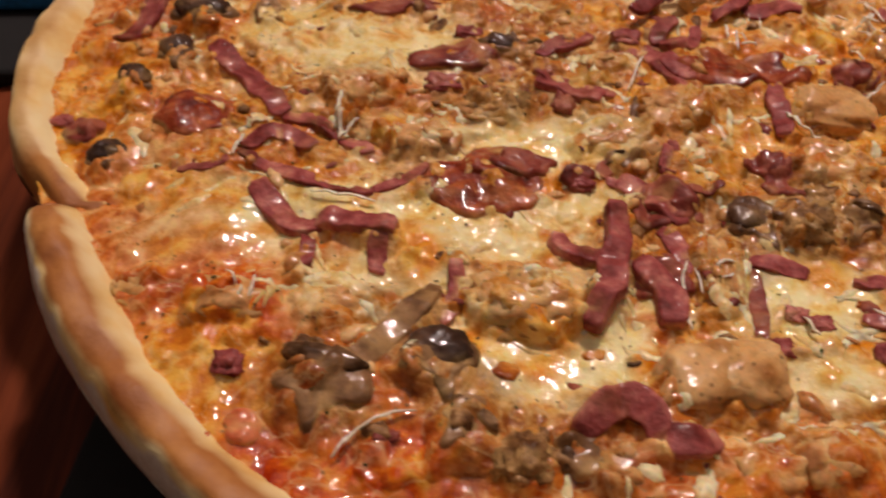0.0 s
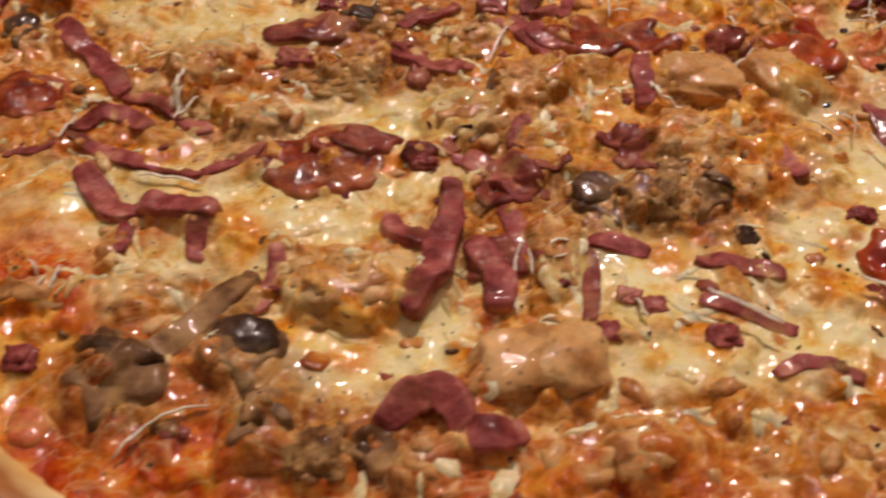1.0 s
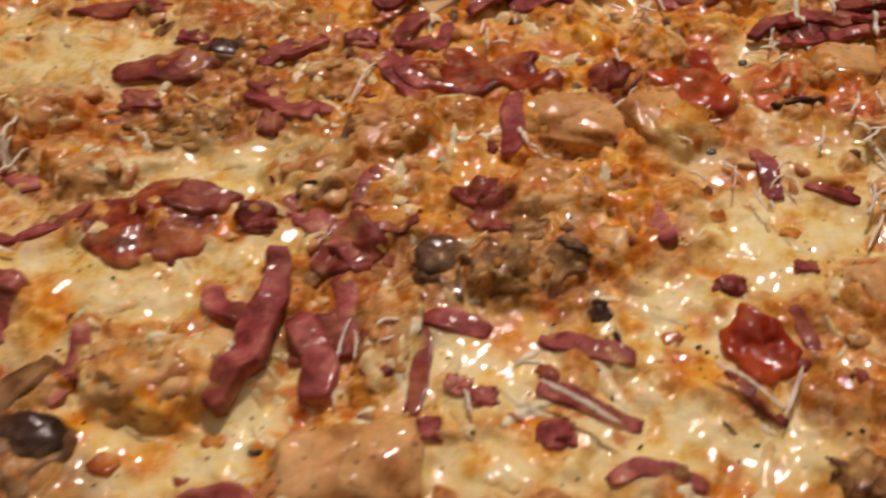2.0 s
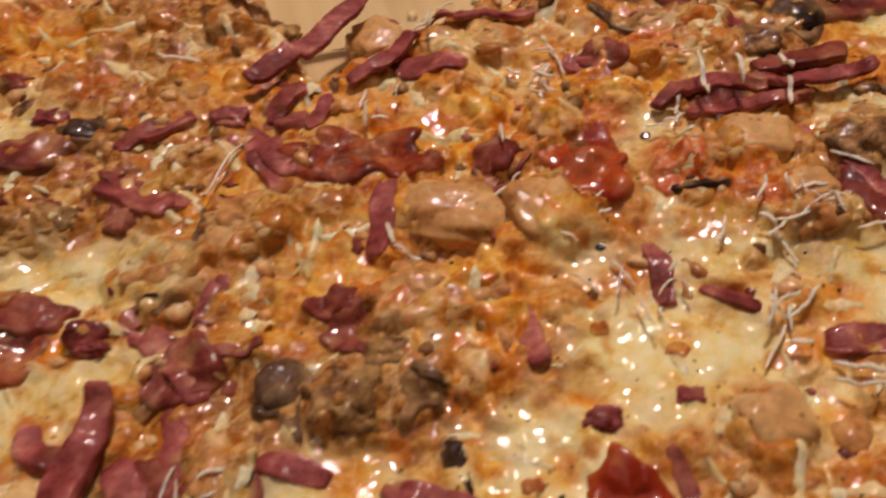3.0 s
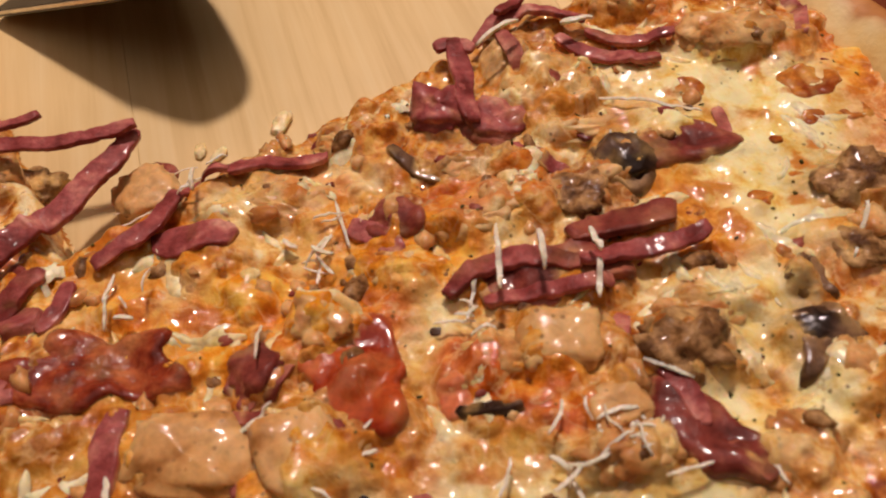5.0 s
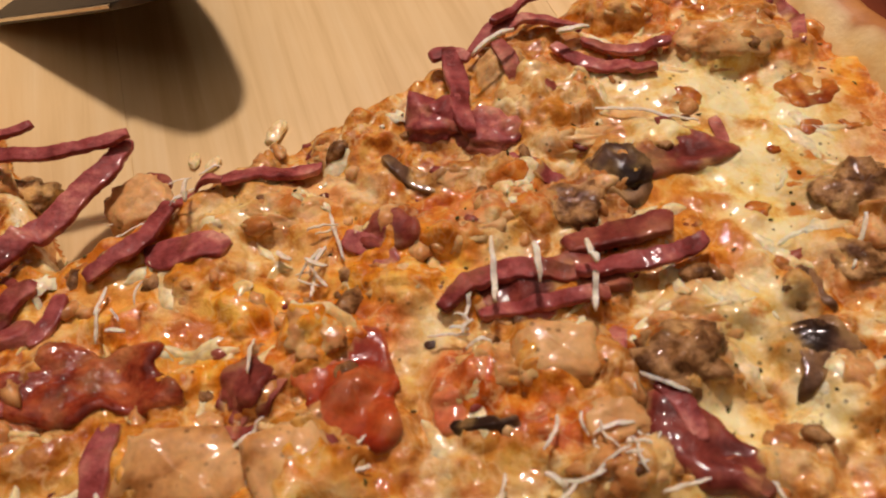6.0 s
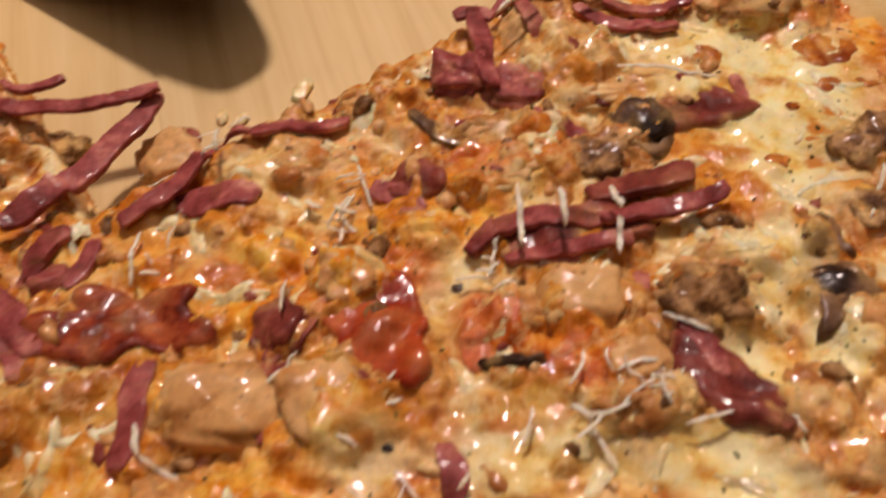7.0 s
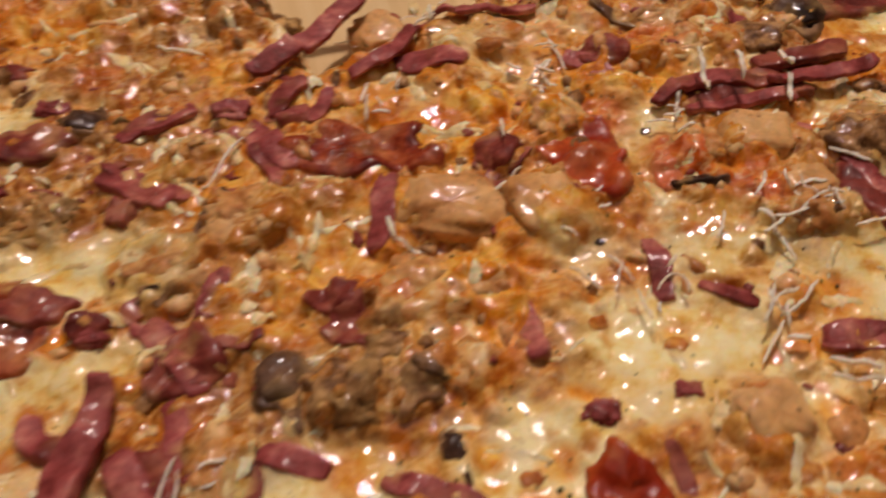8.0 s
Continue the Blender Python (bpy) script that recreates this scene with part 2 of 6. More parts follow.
def crust_material():
    m = bpy.data.materials.new("baked_crust")
    t, b = links_of(m)
    toast = t.nodes.new("ShaderNodeAttribute")
    toast.attribute_name = "toast"
    big, fine = noise_tex(t, 55, 4.0, 0.6, 1.0, False), noise_tex(t, 700, 4.0, 0.6, 2.0, False)
    pale = ramp(t, big.outputs[0], [(0.36, (0.80, 0.50, 0.15)), (0.48, (0.88, 0.66, 0.27)), (0.62, (0.92, 0.78, 0.42))])
    brown = ramp(t, big.outputs[0], [(0.35, (0.26, 0.08, 0.014)), (0.5, (0.40, 0.15, 0.033)), (0.65, (0.54, 0.24, 0.06))])
    flour = ramp(t, fine.outputs[0], [(0.3, (0.66, 0.58, 0.46)), (0.7, (0.84, 0.78, 0.67))])
    c = mix(t, ramp(t, toast.outputs["Fac"], [(0.46, (0.0,)), (0.92, (1.0,))]).outputs[0], pale.outputs[0], brown.outputs[0])
    c = mix(t, ramp(t, toast.outputs["Fac"], [(0.05, (1.0,)), (0.3, (0.0,))]).outputs[0], c, flour.outputs[0])
    t.links.new(c, b.inputs["Base Color"])
    b.inputs["Roughness"].default_value = 0.55
    bump(t, b, [(big.outputs[0], 0.4), (fine.outputs[0], 0.25)], 0.0008)
    return m


CRUST = crust_material()


def wood(name, stops, rough, across, along, gap=0.25, shine=0.5):
    """Long grain along the object's y."""
    m = bpy.data.materials.new(name)
    t, b = links_of(m)
    co, map_, info = t.nodes.new("ShaderNodeTexCoord"), t.nodes.new("ShaderNodeMapping"), t.nodes.new("ShaderNodeObjectInfo")
    map_.inputs["Scale"].default_value = (across, along, across)
    t.links.new(co.outputs["Object"], map_.inputs["Vector"])
    mul = t.nodes.new("ShaderNodeVectorMath")
    mul.operation = "MULTIPLY"
    mul.inputs[1].default_value = (40, 40, 40)
    t.links.new(info.outputs["Random"], mul.inputs[0])
    t.links.new(mul.outputs[0], map_.inputs["Location"])
    n = node(t, "ShaderNodeTexNoise", Scale=1.0, Detail=6.0, Roughness=0.6, Distortion=0.4)
    t.links.new(map_.outputs[0], n.inputs["Vector"])
    stain = noise_tex(t, 14, 3.0, 0.5, 3.0)
    c = ramp(t, n.outputs[0], stops).outputs[0]
    dirt = ramp(t, stain.outputs[0], [(0.3, (0.80,)), (0.7, (1.08,))])
    m2 = t.nodes.new("ShaderNodeVectorMath")
    m2.operation = "MULTIPLY"
    t.links.new(c, m2.inputs[0])
    t.links.new(dirt.outputs[0], m2.inputs[1])
    t.links.new(m2.outputs[0], b.inputs["Base Color"])
    b.inputs["Roughness"].default_value, b.inputs["Specular IOR Level"].default_value = rough, shine
    bump(t, b, [(n.outputs[0], gap)], 0.0004)
    return m


PINE = wood("pale_pine", [(0.3, (0.66, 0.46, 0.19)), (0.5, (0.77, 0.57, 0.26)), (0.7, (0.81, 0.63, 0.32))], 0.42, 260, 9)
TABLE = wood("red_brown_wood", [(0.35, (0.05, 0.009, 0.003)), (0.5, (0.12, 0.024, 0.007)), (0.65, (0.2, 0.045, 0.014))], 0.6, 90, 5, 0.25, 0.12)


def plain(name, colour, rough, metal=0.0, scale=300, amount=0.2):
    m = bpy.data.materials.new(name)
    t, b = links_of(m)
    n = noise_tex(t, scale, 4.0, 0.6)
    low, high = tuple(c * (1 - amount) for c in colour), tuple(min(1, c * (1 + amount)) for c in colour)
    t.links.new(ramp(t, n.outputs[0], [(0.3, low), (0.7, high)]).outputs[0], b.inputs["Base Color"])
    b.inputs["Roughness"].default_value, b.inputs["Metallic"].default_value = rough, metal
    bump(t, b, [(n.outputs[0], 0.15)], 0.0004)
    return m


BLACK = plain("black_plastic", (0.008, 0.008, 0.009), 0.35)
BLACK_MAT = plain("black_felt", (0.004, 0.004, 0.004), 0.9)
STEEL = plain("bright_steel", (0.65, 0.63, 0.6), 0.22, 1.0)
BLUE = plain("blue_cloth", (0.02, 0.2, 0.5), 0.8, 0.0, 500, 0.3)
PLASTER = plain("warm_plaster", (0.62, 0.53, 0.42), 0.8, 0.0, 3)
FLOORING = plain("brown_flooring", (0.16, 0.09, 0.05), 0.5, 0.0, 6)


# ---- building helpers ----
def link_mesh(name, verts, faces, material, parent=None, label="", smooth=True):
    me = bpy.data.meshes.new(name)
    me.from_pydata([tuple(v) for v in verts], [], faces)
    me.materials.append(material)
    if smooth:
        me.polygons.foreach_set("use_smooth", [True] * len(me.polygons))
    me.update()
    ob = new(name, me)
    if parent:
        ob.parent = parent
    if label:
        tagged(ob, label)
    return ob


def box(name, x0, x1, y0, y1, z0, z1, material, parent=None, bevel=0.0, label=""):
    bm = bmesh.new()
    bmesh.ops.create_cube(bm, size=1.0)
    for v in bm.verts:
        v.co = Vector((x0 + (v.co.x + 0.5) * (x1 - x0), y0 + (v.co.y + 0.5) * (y1 - y0), z0 + (v.co.z + 0.5) * (z1 - z0)))
    if bevel:
        bmesh.ops.bevel(bm, geom=bm.edges[:], offset=bevel, segments=3, profile=0.5, affect="EDGES")
    me = bpy.data.meshes.new(name)
    bm.to_mesh(me)
    bm.free()
    me.materials.append(material)
    ob = new(name, me)
    if parent:
        ob.parent = parent
    if label:
        tagged(ob, label)
    return ob


def empty(name, x=0.0, y=0.0, z=0.0):
    ob = new(name)
    ob.location = (x, y, z)
    ob.empty_display_size = 0.01
    return ob


def hashed(ix, iy, seed):
    h = np.sin(ix * 127.1 + iy * 311.7 + seed * 74.7) * 43758.5453
    return h - np.floor(h)


def vnoise(x, y, size, seed):
    """Smooth value noise, -1 to 1, with lumps of the given size in metres."""
    x, y = np.asarray(x, float) / size + 100, np.asarray(y, float) / size + 100
    ix, iy = np.floor(x), np.floor(y)
    fx, fy = x - ix, y - iy
    fx, fy = fx * fx * fx * (fx * (fx * 6 - 15) + 10), fy * fy * fy * (fy * (fy * 6 - 15) + 10)
    a, b = hashed(ix, iy, seed), hashed(ix + 1, iy, seed)
    c, d = hashed(ix, iy + 1, seed), hashed(ix + 1, iy + 1, seed)
    return 2 * (a + (b - a) * fx + (c - a) * fy + (a - b - c + d) * fx * fy) - 1


def smooth_step(a, b, v):
    k = np.clip((v - a) / (b - a), 0, 1)
    return k * k * (3 - 2 * k)


# ---- the pizza: six slices of eight lie on the board ----
CX, CY, RADIUS, SURF = 0.056, 0.186, 0.1535, 0.0068
FIRST_CUT, SLICE = 30.0, 45.0          # cut lines at 30, 75, ... degrees; the two slices from 30 to 120 degrees are gone
GAP_FROM, GAP_TO = 30.5, 122.0

pools, sauces, ambers, browns = [], [], [], []


def pool(x, y, rx, ry, strength=1.0):
    pools.append((x, y, rx, ry, strength))


def sauce(x, y, rx, ry, strength=1.0):
    sauces.append((x, y, rx, ry, strength))


def amber(x, y, rx, ry, strength=1.0):
    """Oily orange cheese."""
    ambers.append((x, y, rx, ry, strength))


def browned(x, y, rx, ry, strength=1.0):
    """Brown of meat juice and mushroom in the cheese, and plain darker patches."""
    browns.append((x, y, rx, ry, strength))


pool(-0.0430, 0.1144, 0.0172, 0.0088, 1.00)
pool(0.0164, 0.0825, 0.0176, 0.0070, 1.00)
pool(0.0187, 0.1361, 0.0128, 0.0072, 1.00)
pool(0.0612, 0.0938, 0.0107, 0.0120, 1.00)
pool(-0.0208, 0.1710, 0.0185, 0.0091, 0.80)
pool(-0.0266, 0.1218, 0.0166, 0.0045, 0.80)
pool(-0.0491, 0.0927, 0.0117, 0.0080, 0.60)
pool(0.0104, 0.1107, 0.0158, 0.0043, 0.80)
pool(0.0911, 0.0983, 0.0134, 0.0080, 0.90)
pool(0.0616, 0.0946, 0.0091, 0.0079, 1.00)
pool(0.1171, 0.1169, 0.0128, 0.0075, 0.90)
pool(0.0845, 0.0836, 0.0140, 0.0053, 0.90)
pool(-0.0048, 0.1003, 0.0104, 0.0036, 0.70)
pool(0.0990, 0.0797, 0.0114, 0.0062, 0.80)
pool(0.0495, 0.0797, 0.0092, 0.0042, 0.70)
pool(0.1696, 0.1871, 0.0174, 0.0163, 1.00)
pool(0.1834, 0.2039, 0.0118, 0.0081, 1.00)
pool(0.1673, 0.2097, 0.0151, 0.0069, 0.90)
pool(0.1604, 0.1587, 0.0072, 0.0099, 0.90)
pool(0.1661, 0.1471, 0.0053, 0.0062, 1.00)
pool(0.0975, 0.1412, 0.0104, 0.0061, 0.80)
pool(0.1201, 0.1364, 0.0108, 0.0069, 0.70)
pool(0.0843, 0.1878, 0.0084, 0.0064, 0.60)
pool(0.0976, 0.1777, 0.0053, 0.0061, 0.70)
pool(0.0651, 0.1778, 0.0063, 0.0037, 0.80)
pool(0.1461, 0.1276, 0.0109, 0.0060, 1.00)
pool(0.1217, 0.1340, 0.0076, 0.0062, 0.80)
pool(0.1012, 0.1367, 0.0062, 0.0053, 0.60)
pool(0.1419, 0.1290, 0.0085, 0.0093, 0.90)
pool(0.0117, 0.1394, 0.0102, 0.0064, 0.80)
sauce(-0.0368, 0.0776, 0.0118, 0.0112, 1.00)
sauce(-0.0140, 0.0643, 0.0195, 0.0081, 1.00)
sauce(-0.0782, 0.1571, 0.0101, 0.0225, 0.55)
sauce(-0.0250, 0.0702, 0.0105, 0.0060, 1.00)
sauce(0.0171, 0.0622, 0.0151, 0.0069, 0.70)
sauce(-0.0827, 0.1310, 0.0069, 0.0110, 0.35)
sauce(-0.0579, 0.1005, 0.0041, 0.0083, 0.70)
sauce(0.0857, 0.1686, 0.0103, 0.0070, 0.80)
sauce(0.0974, 0.1933, 0.0057, 0.0052, 0.60)
sauce(0.0598, 0.1443, 0.0057, 0.0067, 0.60)
sauce(0.0595, 0.1455, 0.0069, 0.0063, 0.60)
sauce(0.0512, 0.1253, 0.0058, 0.0039, 0.70)
sauce(0.1941, 0.2064, 0.0040, 0.0081, 0.80)
sauce(0.1526, 0.1848, 0.0055, 0.0075, 0.50)
sauce(0.1554, 0.1706, 0.0068, 0.0035, 0.60)
sauce(0.1102, 0.1414, 0.0045, 0.0041, 0.60)
amber(-0.0062, 0.1067, 0.0043, 0.0058, 1.00)
amber(0.0148, 0.0900, 0.0078, 0.0045, 1.00)
amber(0.0140, 0.0828, 0.0035, 0.0031, 1.00)
amber(0.0317, 0.0824, 0.0025, 0.0030, 1.00)
amber(0.0032, 0.0863, 0.0027, 0.0031, 1.00)
amber(0.0551, 0.1374, 0.0096, 0.0066, 1.00)
amber(0.0513, 0.1247, 0.0066, 0.0039, 1.00)
amber(0.0320, 0.1575, 0.0087, 0.0071, 1.00)
amber(0.0910, 0.1717, 0.0103, 0.0058, 1.00)
amber(0.0887, 0.1251, 0.0046, 0.0076, 1.00)
amber(0.0780, 0.1644, 0.0077, 0.0057, 1.00)
amber(-0.0130, 0.1389, 0.0049, 0.0042, 1.00)
amber(0.0691, 0.0812, 0.0037, 0.0020, 1.00)
amber(0.0672, 0.0852, 0.0034, 0.0018, 1.00)
amber(0.0677, 0.1025, 0.0029, 0.0028, 1.00)
amber(0.0849, 0.1018, 0.0029, 0.0020, 1.00)
amber(0.0983, 0.1450, 0.0066, 0.0045, 1.00)
amber(0.0198, 0.1240, 0.0041, 0.0022, 1.00)
amber(0.0495, 0.1056, 0.0028, 0.0028, 1.00)
amber(0.0938, 0.0731, 0.0063, 0.0032, 1.00)
amber(0.0925, 0.0926, 0.0044, 0.0036, 1.00)
amber(0.0388, 0.1569, 0.0109, 0.0089, 0.90)
amber(0.0499, 0.1241, 0.0056, 0.0053, 0.90)
amber(0.0611, 0.1369, 0.0077, 0.0068, 0.90)
amber(0.0824, 0.1651, 0.0066, 0.0090, 0.90)
amber(0.0870, 0.1290, 0.0039, 0.0053, 0.90)
amber(0.0666, 0.1005, 0.0045, 0.0041, 0.90)
amber(0.1127, 0.1190, 0.0029, 0.0025, 0.90)
amber(0.0993, 0.1672, 0.0066, 0.0063, 0.90)
amber(0.0915, 0.1725, 0.0068, 0.0046, 0.90)
amber(0.1371, 0.1256, 0.0046, 0.0037, 0.90)
amber(0.0979, 0.1112, 0.0033, 0.0017, 0.90)
amber(0.0937, 0.1006, 0.0024, 0.0023, 0.90)
amber(0.1330, 0.1169, 0.0044, 0.0029, 0.90)
amber(0.1324, 0.1066, 0.0032, 0.0027, 0.90)
amber(0.0020, 0.2055, 0.0157, 0.0099, 0.90)
amber(0.0345, 0.1847, 0.0094, 0.0064, 0.90)
amber(0.1138, 0.1766, 0.0095, 0.0058, 0.90)
amber(0.1232, 0.1423, 0.0055, 0.0037, 0.90)
amber(0.0977, 0.1733, 0.0096, 0.0048, 0.85)
amber(0.0785, 0.1636, 0.0058, 0.0069, 0.85)
amber(0.1031, 0.1838, 0.0055, 0.0050, 0.85)
amber(0.1544, 0.1845, 0.0054, 0.0075, 0.85)
amber(0.1794, 0.1738, 0.0052, 0.0035, 0.85)
amber(0.1948, 0.2109, 0.0060, 0.0083, 0.85)
amber(0.0865, 0.1695, 0.0051, 0.0047, 0.85)
browned(0.0112, 0.1498, 0.0127, 0.0073, 0.80)
browned(0.0701, 0.1105, 0.0088, 0.0076, 0.80)
browned(0.0470, 0.1136, 0.0053, 0.0089, 0.80)
browned(0.0296, 0.2014, 0.0083, 0.0048, 0.80)
browned(0.0152, 0.1705, 0.0063, 0.0058, 0.80)
browned(0.0057, 0.1698, 0.0063, 0.0058, 0.80)
browned(0.0654, 0.1242, 0.0051, 0.0047, 0.80)
browned(0.1822, 0.1815, 0.0080, 0.0085, 0.70)
browned(0.1684, 0.1539, 0.0063, 0.0064, 0.70)
browned(0.1510, 0.1562, 0.0072, 0.0065, 0.70)
browned(0.1420, 0.1864, 0.0064, 0.0063, 0.70)
browned(0.1224, 0.1946, 0.0105, 0.0034, 0.70)
browned(-0.0220, 0.0764, 0.0117, 0.0093, 0.75)
browned(-0.0004, 0.0772, 0.0100, 0.0074, 0.75)
browned(0.0082, 0.0670, 0.0103, 0.0071, 0.75)
browned(0.0218, 0.0659, 0.0051, 0.0094, 0.75)
browned(0.0574, 0.1100, 0.0084, 0.0086, 0.75)
browned(-0.0099, 0.0910, 0.0058, 0.0093, 0.75)
amber(-0.0782, 0.1571, 0.0114, 0.0208, 0.80)
amber(-0.0837, 0.1380, 0.0059, 0.0129, 0.80)
amber(-0.0452, 0.0832, 0.0103, 0.0115, 0.80)
amber(-0.0562, 0.1255, 0.0079, 0.0062, 0.80)
amber(0.0359, 0.1610, 0.0102, 0.0070, 0.80)
amber(0.0537, 0.1373, 0.0105, 0.0080, 0.80)
amber(0.0737, 0.1602, 0.0114, 0.0104, 0.80)
amber(-0.0272, 0.1283, 0.0068, 0.0031, 0.80)
amber(-0.0107, 0.1110, 0.0063, 0.0036, 0.80)
pool(0.0597, 0.0786, 0.0106, 0.0056, 0.90)
pool(0.0616, 0.0970, 0.0063, 0.0061, 1.00)
pool(0.0872, 0.0815, 0.0124, 0.0045, 0.95)
pool(0.0942, 0.1026, 0.0119, 0.0075, 0.90)
pool(0.0231, 0.0857, 0.0128, 0.0070, 1.00)
pool(0.0272, 0.1388, 0.0119, 0.0074, 0.90)
pool(-0.0167, 0.1742, 0.0198, 0.0085, 0.90)
pool(-0.0054, 0.1169, 0.0178, 0.0054, 0.90)
pool(0.0291, 0.1208, 0.0120, 0.0041, 0.90)
pool(0.0759, 0.0781, 0.0098, 0.0045, 0.80)
pool(0.1116, 0.1212, 0.0099, 0.0082, 0.80)
pool(0.0216, 0.1032, 0.0056, 0.0076, 0.50)
pool(0.1114, 0.1189, 0.0123, 0.0078, 0.90)
pool(0.0950, 0.1020, 0.0090, 0.0062, 0.90)
pool(0.0146, 0.1358, 0.0119, 0.0075, 0.90)
pool(0.1062, 0.1117, 0.0126, 0.0065, 0.80)
pool(0.0309, 0.1335, 0.0063, 0.0049, 0.70)
pool(0.1320, 0.1067, 0.0046, 0.0063, 0.80)
pool(0.0199, 0.1167, 0.0084, 0.0057, 0.90)
pool(0.1283, 0.1217, 0.0074, 0.0057, 0.80)
pool(0.1013, 0.1927, 0.0066, 0.0078, 0.60)
pool(0.1161, 0.1607, 0.0057, 0.0078, 0.60)
pool(0.1506, 0.1681, 0.0051, 0.0035, 0.70)
pool(0.1542, 0.1452, 0.0060, 0.0062, 0.80)
pool(0.1317, 0.1367, 0.0086, 0.0039, 0.80)
pool(0.0553, 0.1726, 0.0070, 0.0036, 0.60)
pool(0.0778, 0.1697, 0.0052, 0.0059, 0.50)
pool(0.1279, 0.1768, 0.0035, 0.0048, 0.50)
browned(0.0472, 0.1408, 0.0105, 0.0094, 0.55)
browned(0.0373, 0.1642, 0.0081, 0.0074, 0.55)
browned(0.0653, 0.1241, 0.0095, 0.0060, 0.55)
browned(0.0774, 0.1407, 0.0056, 0.0044, 0.55)
browned(0.0279, 0.1480, 0.0087, 0.0072, 0.50)
browned(0.0469, 0.1369, 0.0064, 0.0050, 0.50)
browned(0.0117, 0.1614, 0.0092, 0.0056, 0.50)
amber(0.0496, 0.1491, 0.0059, 0.0046, 0.80)
amber(0.0842, 0.1330, 0.0061, 0.0042, 0.80)
amber(0.0902, 0.1414, 0.0048, 0.0044, 0.80)
# further brown patches that darken the cheese, mostly left of the centre
browned(0.0222, 0.1797, 0.0155, 0.0085, 0.60)
browned(0.0213, 0.1596, 0.0114, 0.0078, 0.50)
browned(0.0585, 0.1145, 0.0121, 0.0073, 0.75)
browned(0.0436, 0.1188, 0.0117, 0.0075, 0.50)
browned(0.0152, 0.2081, 0.0184, 0.0063, 0.50)
browned(0.0142, 0.1517, 0.0128, 0.0060, 0.80)
browned(0.0048, 0.1634, 0.0103, 0.0057, 0.70)
browned(0.0436, 0.1116, 0.0097, 0.0066, 0.60)
browned(0.0359, 0.1017, 0.0100, 0.0053, 0.70)
browned(0.0166, 0.2143, 0.0181, 0.0078, 0.80)
browned(0.0192, 0.1957, 0.0106, 0.0058, 0.70)
browned(0.0307, 0.1595, 0.0109, 0.0075, 0.70)
browned(0.0416, 0.1404, 0.0125, 0.0068, 0.60)
browned(0.0393, 0.1261, 0.0101, 0.0064, 0.60)
browned(0.0560, 0.1581, 0.0081, 0.0049, 0.50)
amber(0.0620, 0.1774, 0.0117, 0.0067, 0.80)
amber(0.0755, 0.1842, 0.0090, 0.0055, 0.80)
amber(0.0582, 0.1429, 0.0092, 0.0057, 0.70)
amber(0.0895, 0.1690, 0.0065, 0.0051, 0.70)
amber(0.1312, 0.1239, 0.0037, 0.0041, 0.70)
sauce(0.0726, 0.1671, 0.0084, 0.0051, 0.70)
sauce(0.1061, 0.1659, 0.0064, 0.0050, 0.70)
sauce(0.0674, 0.1290, 0.0070, 0.0053, 0.50)

sauce(0.0943, 0.1695, 0.0120, 0.0060, 0.85)
amber(0.1030, 0.1758, 0.0100, 0.0060, 0.85)
sauce(0.0869, 0.1635, 0.0080, 0.0060, 0.85)
sauce(0.0620, 0.1562, 0.0100, 0.0050, 0.85)
sauce(0.1196, 0.1546, 0.0050, 0.0060, 0.85)
sauce(0.1296, 0.1465, 0.0060, 0.0040, 0.85)
amber(0.0615, 0.1469, 0.0120, 0.0060, 0.85)
amber(0.1568, 0.1760, 0.0080, 0.0060, 0.85)
amber(0.1050, 0.1444, 0.0060, 0.0050, 0.85)
amber(0.0593, 0.1401, 0.0100, 0.0070, 0.85)
amber(0.0886, 0.1326, 0.0060, 0.0060, 0.85)
sauce(0.0528, 0.1260, 0.0080, 0.0060, 0.85)
amber(0.0541, 0.1252, 0.0060, 0.0040, 0.85)
amber(0.0624, 0.1428, 0.0070, 0.0050, 0.85)
amber(-0.0415, 0.0787, 0.0120, 0.0080, 0.85)
amber(0.0522, 0.1356, 0.0070, 0.0050, 0.85)
pool(0.1772, 0.1937, 0.0140, 0.0090, 1.0)
pool(0.1741, 0.2055, 0.0080, 0.0050, 1.0)
pool(0.1506, 0.1456, 0.0070, 0.0040, 1.0)
pool(0.0321, 0.0967, 0.0060, 0.0040, 1.0)
pool(0.0145, 0.0825, 0.0090, 0.0040, 1.0)
pool(-0.0443, 0.1221, 0.0090, 0.0050, 1.0)
pool(0.1453, 0.1307, 0.0080, 0.0070, 1.0)
pool(0.1169, 0.1178, 0.0090, 0.0050, 1.0)
pool(0.0660, 0.0993, 0.0070, 0.0060, 1.0)
pool(0.0090, 0.0863, 0.0100, 0.0050, 1.0)
pool(0.1082, 0.1173, 0.0100, 0.0060, 1.0)

pool(-0.0497, 0.1101, 0.0120, 0.0060, 0.9)
pool(-0.0562, 0.1255, 0.0090, 0.0060, 0.7)
pool(-0.0317, 0.0944, 0.0100, 0.0050, 0.7)
pool(-0.0185, 0.1027, 0.0080, 0.0050, 0.7)
pool(-0.0647, 0.1376, 0.0070, 0.0070, 0.5)
pool(-0.0178, 0.1643, 0.0120, 0.0070, 0.8)
pool(-0.0382, 0.1833, 0.0120, 0.0080, 0.8)
pool(-0.0390, 0.1029, 0.0100, 0.0050, 0.8)
sauce(-0.0090, 0.0661, 0.0100, 0.0050, 0.9)
sauce(-0.0208, 0.0634, 0.0100, 0.0040, 0.8)
sauce(0.0121, 0.0622, 0.0080, 0.0050, 0.7)

